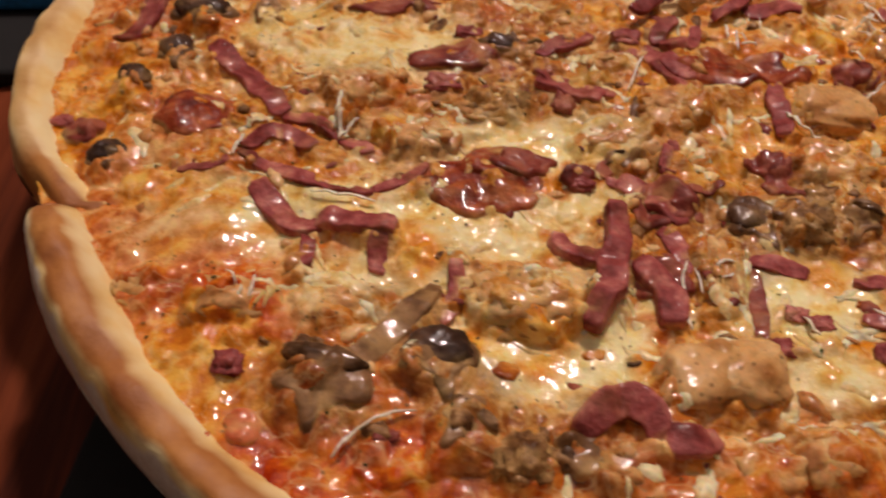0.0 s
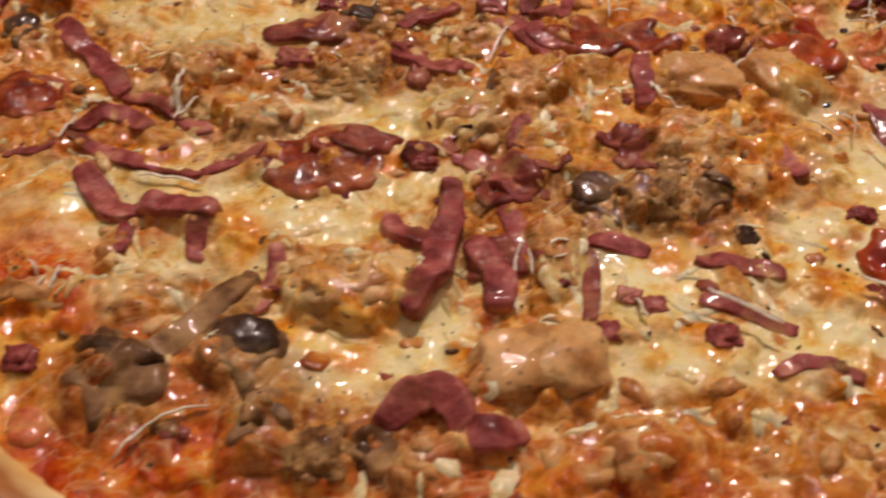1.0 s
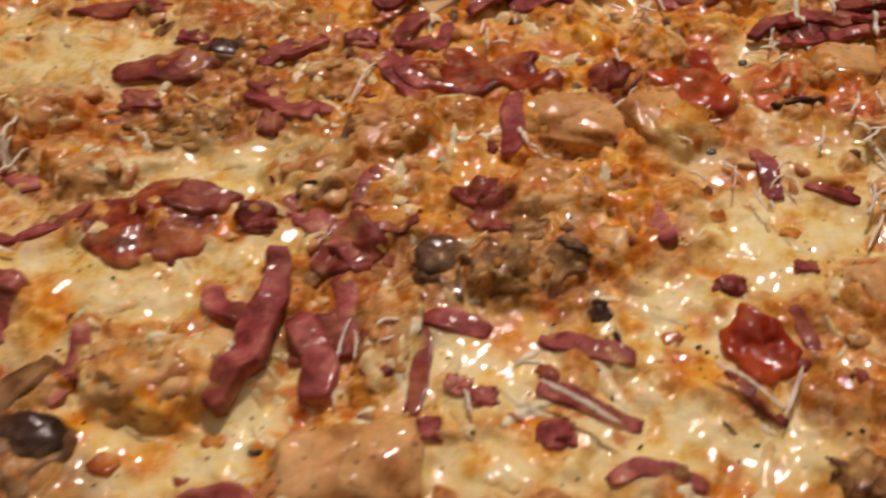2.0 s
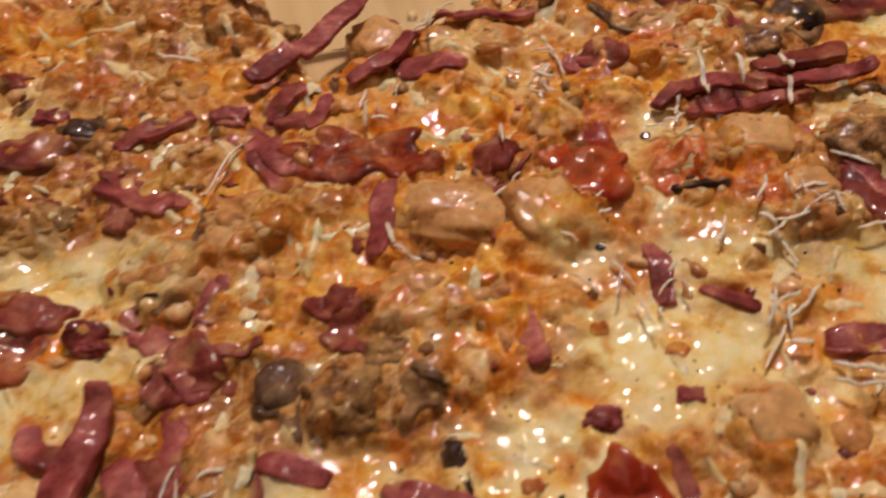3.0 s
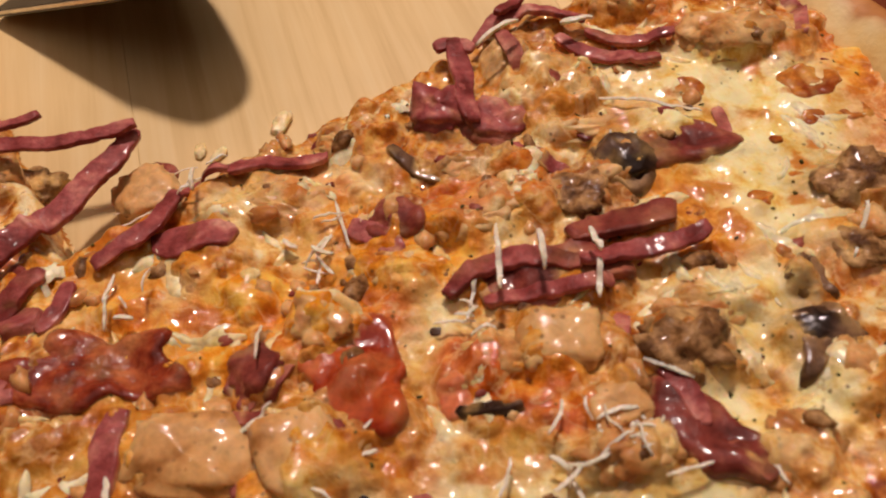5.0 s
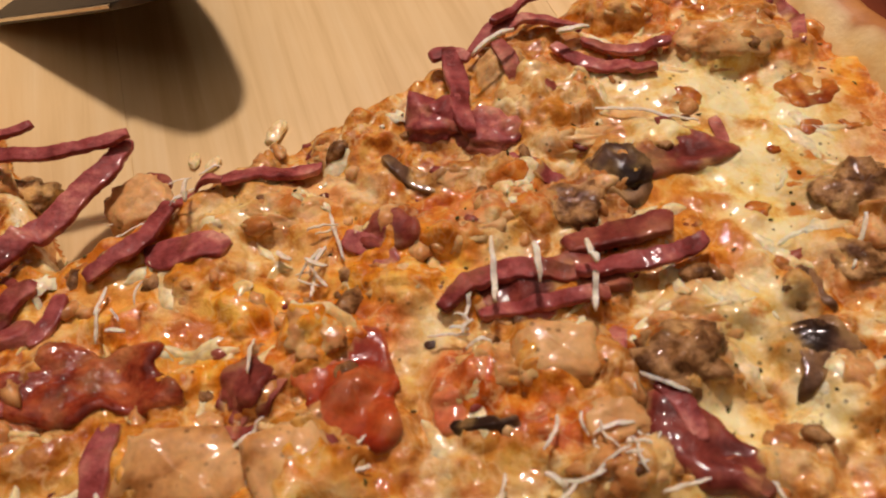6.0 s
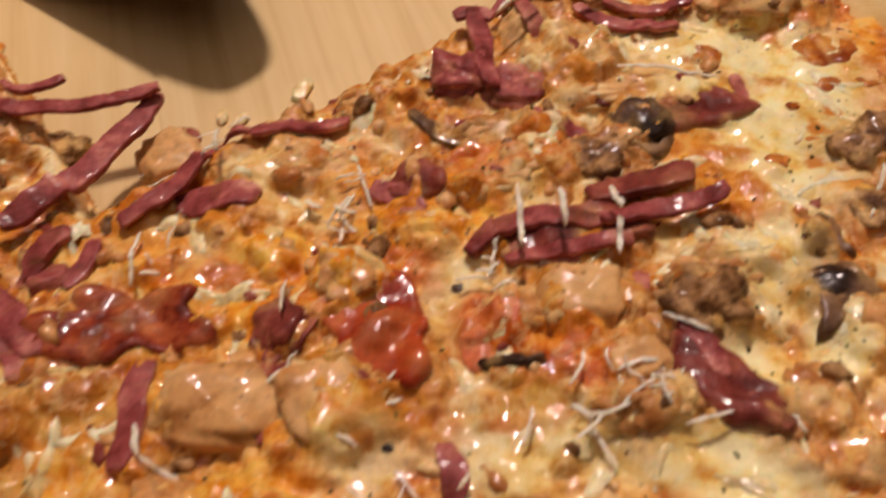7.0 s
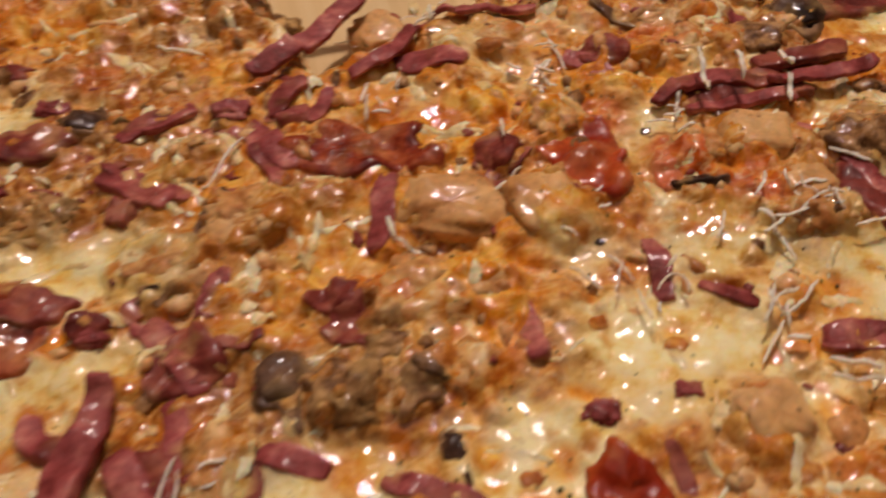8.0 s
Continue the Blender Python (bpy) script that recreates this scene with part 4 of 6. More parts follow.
def crust_arc(s):
    """The baked rim of one slice: a rounded loaf section swept along its arc, and the thin base under the cheese."""
    a0, a1 = FIRST_CUT + SLICE * s + 0.1, FIRST_CUT + SLICE * (s + 1) - 0.1
    if s == 2:
        a0 = GAP_TO
    if s == 4:
        a0 = 206.5
    rings, across = 80, 26
    around = 2 * across
    verts, toast = [], []
    for i in range(rings + 1):
        u = i / rings
        a = radians(a0 + (a1 - a0) * u)
        ends = float(smooth_step(0, 0.03, u) * smooth_step(1, 0.97, u))
        fold = float(smooth_step(0.66, 1.0, u)) if s == 3 else 0.0      # this slice's rim turns in towards the cut
        x0, y0 = math.cos(a), math.sin(a)
        wide = (0.0132 if s >= 4 else 0.0130) * (1 + 0.10 * float(vnoise(u * 0.11 + s, 0.3, 0.02, 71))) * (1 - 0.25 * fold)
        high = (0.0112 if s >= 4 else 0.0100) * (1 + 0.16 * float(vnoise(u * 0.11 + s, 0.7, 0.025, 72))) * (0.85 + 0.15 * ends) * (1 - 0.45 * fold)
        outer = RADIUS + float(rim_out(math.degrees(a))) + 0.0012 * float(vnoise(u * 0.12 + s, 0.1, 0.03, 73)) - 0.011 * fold
        for k in range(around):
            over = k < across
            f = k / (across - 1) if over else 1 - (k - across) / (across - 1)
            f = 0.5 - 0.5 * math.cos(math.pi * f)
            rr = outer - wide * (1 - f)
            if over:
                up, down = math.sin(0.5 * math.pi * min(1.0, f / 0.55)) ** 0.9, math.sqrt(max(0.0, 1 - max(0.0, (f - 0.66) / 0.34) ** 2.0))
                zz = 0.0035 * (1 - f) + (high - 0.0035 * (1 - f)) * up * down
            else:
                zz = 0.0003
            px, py = CX + rr * x0, CY + rr * y0
            wob = (0.0007 * float(vnoise(px + zz, py - zz, 0.006, 75)) + 0.0014 * float(vnoise(px, py, 0.018, 76))) * (1 if over and 0 < k < across - 1 else 0.2)
            verts.append((px + 0.4 * wob * x0, py + 0.4 * wob * y0, max(0.0003, zz + wob)))
            # the outer shoulder takes the most colour, the outer foot stays floury
            g = f + 0.06 * float(vnoise(u * 0.14 + s, 0.2, 0.03, 78)) + 0.05 * float(vnoise(u * 0.14 + s, f * 0.01, 0.004, 77))
            v = 0.42 + (0.85 if s >= 4 else 0.3) * math.exp(-((g - 0.60) / 0.22) ** 2) * (1.0 + 0.3 * float(vnoise(u * 0.14 + s, 0.5, 0.03, 79)))
            if s >= 4:
                v = v * float(smooth_step(0.94, 0.80, g))
            else:
                v = max(v, 0.95 * float(smooth_step(0.60, 0.80, u)) * (s == 3) * float(smooth_step(0.30, 0.55, g)), 0.75 * float(smooth_step(0.7, 0.9, g)))
            toast.append(min(1.0, max(0.0, v)))
    faces = [(i * around + k, i * around + (k + 1) % around, (i + 1) * around + (k + 1) % around, (i + 1) * around + k) for i in range(rings) for k in range(around)]
    faces += [tuple(range(around)), tuple(rings * around + k for k in reversed(range(around)))]
    ob = link_mesh("crust", [v for v in verts], [tuple(reversed(f)) for f in faces], CRUST, SLICES[s], "pale baked crust browned along its top")
    ob.data.attributes.new("toast", "FLOAT", "POINT").data.foreach_set("value", toast)
    # base
    pts = [(CX, CY)] + [(CX + (RADIUS - 0.008) * math.cos(radians(a0 + (a1 - a0) * i / 24)), CY + (RADIUS - 0.008) * math.sin(radians(a0 + (a1 - a0) * i / 24))) for i in range(25)]
    n = len(pts)
    base = [(px, py, 0.0) for px, py in pts] + [(px, py, 0.0022) for px, py in pts]
    f = [tuple(reversed(range(n))), tuple(range(n, 2 * n))] + [(i, (i + 1) % n, n + (i + 1) % n, n + i) for i in range(n)]
    under = link_mesh("dough_base", base, f, CRUST, SLICES[s], "", False)
    under.data.attributes.new("toast", "FLOAT", "POINT").data.foreach_set("value", [0.4] * (2 * n))


SLICES = {}
for s in range(2, 8):
    SLICES[s] = tagged(empty("pizza_slice"), "baked pizza slice with melted cheese on a pine board", "pizza slice", "slices of the pizza")
    crust_arc(s)

# ---- board, table, room ----
board = tagged(empty("pizza_board"), "pale pine board of glued staves under the pizza", "board")
for k, (x0, x1) in enumerate(((-0.062, 0.00097), (0.001, 0.05897), (0.059, 0.14897), (0.149, 0.172))):
    box("stave", x0 - 0.059, x1 - 0.059, 0.105 - 0.2228, 0.47 - 0.2228, -0.018, 0.0, PINE, board, 0.00012)
board.matrix_world = pose(0.059, 0.2228, 0, 0, 0, 13.5)

tray = tagged(box("placemat", -0.0845, 0.42, -0.25, 0.13, -0.034, -0.028, BLACK_MAT, None, 0.002), "black felt placemat lying on the dark wooden table", "placemat")
tray.rotation_euler = (0, 0, radians(-6))
tray2 = tagged(box("placemat", -0.42, -0.118, 0.215, 0.62, -0.034, -0.028, BLACK_MAT, None, 0.002), "black felt placemat lying on the dark wooden table", "placemat")
napkin = tagged(box("napkin", -0.36, -0.124, 0.247, 0.46, -0.0275, -0.0205, BLUE, None, 0.002), "folded blue cloth napkin lying on a black placemat", "napkin")

table = tagged(empty("table", 0, 0, -0.77), "dark red-brown wooden dining table with planked top", "table")
for k in range(9):
    p = box("plank", -0.63 + 0.14 * k, -0.4915 + 0.14 * k, -0.55, 1.15, -0.064, -0.034, TABLE, None, 0.0015)
    p.parent = table
    p.matrix_parent_inverse = Matrix.Translation((0, 0, 0.77))
for lx in (-0.56, 0.56):
    for ly in (-0.48, 1.08):
        leg = box("leg", lx - 0.03, lx + 0.03, ly - 0.03, ly + 0.03, -0.77, -0.064, TABLE, None, 0.003)
        leg.parent = table
        leg.matrix_parent_inverse = Matrix.Translation((0, 0, 0.77))

tagged(box("floor", -2.2, 2.2, -2.0, 3.0, -0.80, -0.77, FLOORING), "brown floor of the dining room", "floor", kind="structure")
tagged(box("ceiling", -2.2, 2.2, -2.0, 3.0, 1.75, 1.80, PLASTER), "plain ceiling of the dining room", "ceiling", kind="structure")
tagged(box("wall_north", -2.2, 2.2, 3.0, 3.1, -0.8, 1.8, PLASTER), "plain warm plaster wall", "wall", kind="structure")
tagged(box("wall_south", -2.2, 2.2, -2.1, -2.0, -0.8, 1.8, PLASTER), "plain warm plaster wall", "wall", kind="structure")
tagged(box("wall_west", -2.3, -2.2, -2.0, 3.0, -0.8, 1.8, PLASTER), "plain warm plaster wall", "wall", kind="structure")
tagged(box("wall_east", 2.2, 2.3, -2.0, 3.0, -0.8, 1.8, PLASTER), "plain warm plaster wall", "wall", kind="structure")


def pizza_server():
    """A black blade with a bright ground edge; one corner rests on the board, the handle on the rim of a slice."""
    thing = tagged(empty("pizza_server", 0.0225, 0.2620, 0.0), "black pizza server with a bright steel edge propped on the board", "server")
    a, c, d, e = Vector((0.0225, 0.2620, 0.0012)), Vector((0.0731, 0.2280, 0.0245)), Vector((0.0867, 0.2381, 0.0260)), Vector((0.0724, 0.2673, 0.0150))
    u = (c - a).normalized()
    w = (d - a - u * (d - a).dot(u)).normalized()
    up = u.cross(w)
    if up.z < 0:
        up = -up
    n = (c - a).length
    corner, shoulder = ((d - a).dot(u), (d - a).dot(w)), ((e - a).dot(u), (e - a).dot(w))
    outline = [(0, 0), (n, 0), corner, shoulder, (-0.004, shoulder[1] + 0.012)]
    for _ in range(3):                                # rounded corners at the tip
        cut = [outline[0]]
        for one, two in zip(outline[:-1], outline[1:]):
            cut += [(one[0] + k * (two[0] - one[0]), one[1] + k * (two[1] - one[1])) for k in (0.2, 0.8)]
        outline = cut + [outline[-1]]

    def sheet(name, points, low, high, material, label=""):
        k = len(points)
        vs = [a + u * p + w * q + up * h - thing.location for h in (low, high) for p, q in points]
        fs = [tuple(reversed(range(k))), tuple(range(k, 2 * k))] + [(i, (i + 1) % k, k + (i + 1) % k, k + i) for i in range(k)]
        return link_mesh(name, vs, fs, material, thing, label, False)

    sheet("blade", outline, 0.0, 0.0016, BLACK)
    sheet("blade_edge", [(0, -0.0007), (0.78 * n, -0.0007), (0.78 * n, 0.0), (0, 0.0)], 0.0009, 0.0015, STEEL, "bright ground steel edge")
    sheet("handle", [(0.0, 0.030), (0.0, 0.055), (-0.10, 0.115), (-0.115, 0.092)], 0.0, 0.010, BLACK)


pizza_server()


# ---- toppings ----
def wobble(p, size, seed):
    return noise.noise(Vector((p[0] / size + seed * 3.7, p[1] / size - seed * 1.9, p[2] / size + seed)))


def strip(name, x0, y0, x1, y1, bend, width, thick, material, label, category, group, lift=0.0, arch=0.0, floor=0.0, wave=0.9, taper=0.3, seed=1):
    """A limp strip that follows the cheese from one end to the other; bend: how far its middle swings to its left."""
    a, b = Vector((x0, y0)), Vector((x1, y1))
    along = b - a
    n = along.length
    side = Vector((-along.y, along.x)) / n
    rings, around = max(16, int(n / 0.0008)), 18
    verts = []
    for i in range(rings + 1):
        u = i / rings
        c = a + along * u + side * (4 * bend * u * (1 - u) + wave * width * 0.45 * noise.noise(Vector((u * n / 0.008, seed * 5.3, 0.4))))
        ahead = along + side * 4 * bend * (1 - 2 * u)
        ahead.normalize()
        out = Vector((-ahead.y, ahead.x))
        w = 0.5 * width * (1 - taper * abs(2 * u - 1) ** 3) * (1 + 0.26 * noise.noise(Vector((u * n / 0.008, seed * 2.1, 3.3))) + 0.07 * noise.noise(Vector((u * n / 0.002, seed * 2.7, 3.3))))
        h = 0.5 * thick * (1 + 0.12 * noise.noise(Vector((u * n / 0.005, seed * 4.1, 7.3))))
        ground = max(floor, height(c.x, c.y) * 0.6 + 0.2 * (height(c.x + out.x * w, c.y + out.y * w) + height(c.x - out.x * w, c.y - out.y * w)))
        z = ground + 0.55 * h + lift + arch * 4 * u * (1 - u) + 0.0005 * noise.noise(Vector((u * n / 0.007, seed * 1.7, 9.1)))
        roll = 0.7 * noise.noise(Vector((u * n / 0.016, seed * 0.9, 5.5)))
        cap = 0.85 if i in (0, rings) else 1.0
        for k in range(around):
            p = 2 * math.pi * k / around
            cx, cz = math.copysign(abs(math.cos(p)) ** 0.24, math.cos(p)) * w * cap, math.copysign(abs(math.sin(p)) ** 0.32, math.sin(p)) * h * cap
            q, r = cx * math.cos(roll) - cz * math.sin(roll), cx * math.sin(roll) + cz * math.cos(roll)
            v = Vector((c.x + out.x * q, c.y + out.y * q, z + r))
            g = 0.00020 * wobble(v, 0.0026, seed) + 0.00014 * wobble(v, 0.0009, seed)
            verts.append((v.x + out.x * g, v.y + out.y * g, v.z + g))
    faces = [(i * around + k, (i + 1) * around + k, (i + 1) * around + (k + 1) % around, i * around + (k + 1) % around) for i in range(rings) for k in range(around)]
    faces += [tuple(range(around)), tuple(rings * around + k for k in reversed(range(around)))]
    ob = tagged(link_mesh(name, verts, faces, material), label, category, group)
    if lift < 0.003 and floor == 0.0 and width > 0.0014:
        toppings.append((ob, 0.04 if name == "ham_strip" else 0.25))
    return ob


def ham_strip(x0, y0, x1, y1, bend, width, seed, lift=0.0, arch=0.0, floor=0.0, dark=False, thick=0.0):
    n = math.hypot(x1 - x0, y1 - y0)
    size = "short" if n < 0.012 else "long" if n > 0.022 else "cut"
    shape = "curled" if abs(bend) > 0.0025 else "straight"
    tone = "dark red" if dark else "pinkish red"
    return strip("ham_strip", x0, y0, x1, y1, bend, width, thick or min(0.0022, max(0.0012, 0.36 * width)), HAM_DARK if dark else HAM,
                 f"{size} {shape} strip of {tone} cured ham on the pizza", "ham strip", "ham strips on the pizza", lift, arch, floor, seed=seed)


def cheese_shred(x0, y0, x1, y1, bend, width, seed, lift=0.0012, floor=0.0):
    return strip("cheese_shred", x0, y0, x1, y1, bend, width * 0.72, width * 0.4, SHRED, "thin white shred of grated hard cheese on the toppings",
                 "cheese shred", "grated cheese shreds", lift, 0.0004, floor, wave=0.6, taper=0.5, seed=seed)


def slab(name, x, y, rx, ry, yaw, thick, material, label, category, group, ragged=0.2, curl=0.0, lift=0.0, seed=1, shape=None):
    """A flat slice that drapes over what lies under it, with a rounded ragged edge."""
    rings, around = 9, 44
    ca, sa = math.cos(radians(yaw)), math.sin(radians(yaw))
    top, under = [], []
    for j in range(rings + 1):
        f = j / rings
        for k in range(around if j else 1):
            p = 2 * math.pi * k / around
            edge = 1 + ragged * noise.noise(Vector((math.cos(p) * 1.3 + seed * 2.2, math.sin(p) * 1.3, seed))) + 0.28 * ragged * noise.noise(Vector((math.cos(p) * 3 + seed, math.sin(p) * 4, seed * 1.7)))
            edge *= shape(p) if shape else 1.0
            lx, ly = rx * f * edge * math.cos(p), ry * f * edge * math.sin(p)
            px, py = x + lx * ca - ly * sa, y + lx * sa + ly * ca
            g = height(px, py)
            z = g + lift + thick * math.sqrt(max(0.0, 1 - f ** 6)) + curl * f * f + 0.0006 * wobble((px, py, 0), 0.005, seed) + 0.0003 * wobble((px, py, 0), 0.002, seed)
            top.append((px, py, z))
            under.append((px, py, g + lift - 0.0012))
    faces = [(0, 1 + k, 1 + (k + 1) % around) for k in range(around)]
    for j in range(1, rings):
        s, e = 1 + (j - 1) * around, 1 + j * around
        faces += [(s + k, e + k, e + (k + 1) % around, s + (k + 1) % around) for k in range(around)]
    n, e = len(top), 1 + (rings - 1) * around
    faces += [tuple(n + q for q in reversed(f)) for f in faces]
    faces += [(e + k, n + e + k, n + e + (k + 1) % around, e + (k + 1) % around) for k in range(around)]
    ob = tagged(link_mesh(name, top + under, faces, material), label, category, group)
    toppings.append((ob, {"ham_slice": 0.2, "salami_slice": 0.1, "pepper_piece": 0.08, "tomato_piece": 0.3, "flesh": 0.25}.get(name, 0.0)))
    return ob


def ham_slice(x, y, rx, ry, yaw, seed, lift=0.0004, thick=0.0010):
    return slab("ham_slice", x, y, rx, ry, yaw, thick, HAM_DARK, "flat glossy slice of dark red ham baked on the cheese", "ham slice", "ham slices on the pizza", 0.4, 0.0006, lift, seed)


def salami_slice(x, y, rx, ry, yaw, seed, lift=0.0):
    return slab("salami_slice", x, y, rx, ry, yaw, 0.0009, SALAMI, "glossy brown-red salami slice half sunk in melted cheese", "salami slice", "salami slices on the pizza", 0.5, 0.0003, lift, seed)


def pepper_piece(x, y, rx, ry, yaw, seed):
    return slab("pepper_piece", x, y, rx, ry, yaw, 0.0011, PEPPER, "shiny deep red piece of roasted pepper on cheese", "pepper piece", "pepper pieces on the pizza", 0.45, 0.0008, 0.0006, seed)


def tomato_piece(x, y, rx, ry, yaw, seed):
    return slab("tomato_piece", x, y, rx, ry, yaw, 0.0008, TOMATO, "soft orange-red piece of tomato in the sauce", "tomato piece", "tomato pieces on the pizza", 0.4, 0.0, 0.0, seed)


def cheese_blister(x, y, rx, ry, yaw, seed):
    return slab("cheese_blister", x, y, rx, ry, yaw, 0.0008, TOASTED, "browned glossy blister of toasted cheese", "cheese blister", "browned cheese blisters", 0.3, 0.0, -0.0003, seed)


def mozzarella_blob(x, y, rx, ry, yaw, seed):
    return slab("mozzarella_blob", x, y, rx, ry, yaw, 0.0012, MOZZARELLA, "shiny white blob of melted mozzarella between toppings", "mozzarella", "mozzarella blobs", 0.3, 0.0, 0.0, seed)


def chunk(name, x, y, rx, ry, rz, yaw, material, label, category, group, square=0.55, rough=0.12, sink=0.35, floor=0.0, tilt=0.0, seed=1):
    """A cut or torn lump: a softened block with uneven faces."""
    rows, around = 18, 30
    turn = Euler((radians(tilt), radians(tilt * 0.5), radians(yaw))).to_matrix()
    base = max(floor, height(x, y)) + rz * (1 - 2 * sink)
    verts = []
    for j in range(rows + 1):
        th = math.pi * j / rows
        for k in range(around):
            p = 2 * math.pi * k / around
            d = Vector((math.sin(th) * math.cos(p), math.sin(th) * math.sin(p), math.cos(th)))
            s = Vector([math.copysign(abs(c) ** square, c) for c in d])
            g = 1 + rough * noise.noise(d * 1.6 + Vector((seed * 3.1, 0, 0))) * 1.6 + rough * noise.noise(d * 4 + Vector((0, seed * 2.3, 0))) + 0.5 * rough * noise.noise(d * 9 + Vector((0, 0, seed)))
            v = turn @ Vector((s.x * rx * g, s.y * ry * g, s.z * rz * g))
            verts.append((x + v.x, y + v.y, base + v.z))
    faces = [(j * around + k, (j + 1) * around + k, (j + 1) * around + (k + 1) % around, j * around + (k + 1) % around) for j in range(rows) for k in range(around)]
    ob = tagged(link_mesh(name, verts, faces, material), label, category, group)
    if floor == 0.0:
        toppings.append((ob, 0.14 if square < 0.6 else {"chicken_piece": 0.45, "meat_crumble": 0.3, "ham_piece": 0.1}.get(name, 0.12)))
    return ob


def chicken_cube(x, y, rx, ry, rz, yaw, seed, floor=0.0, tilt=6.0):
    return chunk("chicken_piece", x, y, rx, ry, rz, yaw, CHICKEN_PALE, "pale cut cube of cooked chicken with browned edges", "chicken piece", "chicken pieces on the pizza", 0.58, 0.12, 0.38, floor, tilt, seed)


def chicken_lump(x, y, rx, ry, rz, yaw, seed):
    return chunk("chicken_piece", x, y, rx, ry, rz, yaw, CHICKEN, "tan glazed lump of chicken under melted cheese", "chicken piece", "chicken pieces on the pizza", 0.85, 0.26, 0.58, 0.0, 5.0, seed)


def meat_crumble(x, y, rx, ry, rz, yaw, seed):
    return chunk("meat_crumble", x, y, rx, ry, rz, yaw, MEAT, "rough brown lump of seasoned minced meat", "minced meat", "minced meat on the pizza", 0.85, 0.26, 0.5, 0.0, 5.0, seed)


def cheese_scrap(x, y, rx, ry, rz, yaw, seed):
    return chunk("cheese_scrap", x, y, rx, ry, rz, yaw, STRAND, "shiny yellow scrap of melted cheese on the board", "cheese scrap", "cheese scraps on the board", 0.95, 0.14, 0.35, 0.0004, 4.0, seed)


def ham_lump(x, y, rx, ry, rz, yaw, seed):
    return chunk("ham_piece", x, y, rx, ry, rz, yaw, HAM, "small pinkish red lump of diced ham", "ham piece", "diced ham on the pizza", 0.7, 0.24, 0.42, 0.0, 10.0, seed)


def mushroom_outline(p):
    """A mushroom cut down its middle: a round cap above, a short stem below."""
    p = (p + math.pi / 2) % (2 * math.pi) - math.pi / 2
    below = 0.50 + 0.42 * math.exp(-((p + math.pi / 2) / 0.34) ** 2) + 0.42 * math.exp(-((p - 1.5 * math.pi) / 0.34) ** 2)
    return below + (1 - below) * float(smooth_step(-0.38, -0.02, math.sin(p)))


def mushroom_slice(x, y, size, wide, yaw, tilt, dark, seed):
    """A shrunken slice: limp flesh in the outline of cap and stem, and the dark skin curled round the cap's edge."""
    tone = "nearly black" if dark else "grey-brown"
    thing = tagged(empty("mushroom_slice", x, y, height(x, y)), f"{tone} baked mushroom slice lying on melted cheese", "mushroom slice", "mushroom slices on the pizza")
    ca, sa = math.cos(radians(yaw)), math.sin(radians(yaw))
    high = 0.0011 + 0.0004 * (seed % 3)
    flesh = slab("flesh", x, y, size, wide, yaw, high, MUSHROOM_MID if dark else MUSHROOM, "", "", "", 0.3, 0.0006, 0.0002, seed, mushroom_outline)
    dy = (0.34 if dark else 0.62) * wide
    skin = chunk("cap_skin", x - dy * sa, y + dy * ca, 0.84 * size, (0.56 if dark else 0.26) * wide, high + (0.0011 if dark else 0.0004), yaw, MUSHROOM_DARK if dark else MUSHROOM_MID, "", "", "", 0.9, 0.12, 0.42, 0.0, tilt * 0.4, seed)
    tagged(skin, "dark brown cap skin")
    for ob in (flesh, skin):
        ob.data.transform(Matrix.Translation(-thing.location))
        ob.parent = thing
    return thing


def mushroom_strip(x0, y0, x1, y1, bend, width, seed, dark=True):
    return strip("mushroom_strip", x0, y0, x1, y1, bend, width, min(max(0.0018, 0.5 * width), 0.4 * math.hypot(x1 - x0, y1 - y0)), MUSHROOM_DARK if dark and width < 0.0032 else MUSHROOM,
                 "strip of baked mushroom or small dark speck on the cheese", "mushroom strip", "mushroom slices on the pizza", seed=seed)


ham_strip(-0.0558, 0.1719, -0.0351, 0.1483, 0.0003, 0.0059, 1)
ham_strip(-0.0362, 0.1474, -0.0174, 0.1342, 0.0025, 0.0050, 2)
ham_strip(-0.0429, 0.1359, -0.0285, 0.1374, 0.0042, 0.0042, 3)
ham_strip(-0.0557, 0.1302, -0.0445, 0.1329, -0.0011, 0.0022, 4)
ham_strip(-0.0432, 0.1341, -0.0149, 0.1225, -0.0015, 0.0032, 5)
ham_strip(-0.0160, 0.1225, -0.0054, 0.1300, -0.0013, 0.0032, 6)
ham_strip(-0.0385, 0.1256, -0.0230, 0.1149, -0.0036, 0.0054, 7)
ham_strip(-0.0257, 0.1149, -0.0104, 0.1103, 0.0002, 0.0051, 8, thick=0.003)
ham_strip(-0.0277, 0.1134, -0.0265, 0.1031, -0.0000, 0.0033, 9)
ham_strip(-0.0127, 0.1103, -0.0138, 0.1024, 0.0002, 0.0040, 10)
ham_strip(-0.0796, 0.1766, -0.0706, 0.1944, 0.0005, 0.0073, 11)
salami_slice(-0.0550, 0.1473, 0.0085, 0.0070, 0, 12)
ham_slice(-0.0149, 0.1896, 0.0119, 0.0031, 0, 13)
ham_slice(-0.0793, 0.1449, 0.0046, 0.0040, 0, 14)
ham_lump(-0.0849, 0.1488, 0.0024, 0.0018, 0.0014, 0, 15)
ham_lump(-0.0376, 0.0830, 0.0028, 0.0025, 0.0019, 0, 16)
tomato_piece(-0.0397, 0.0685, 0.0024, 0.0024, 0, 17)
tomato_piece(-0.0455, 0.0733, 0.0021, 0.0015, 0, 18)
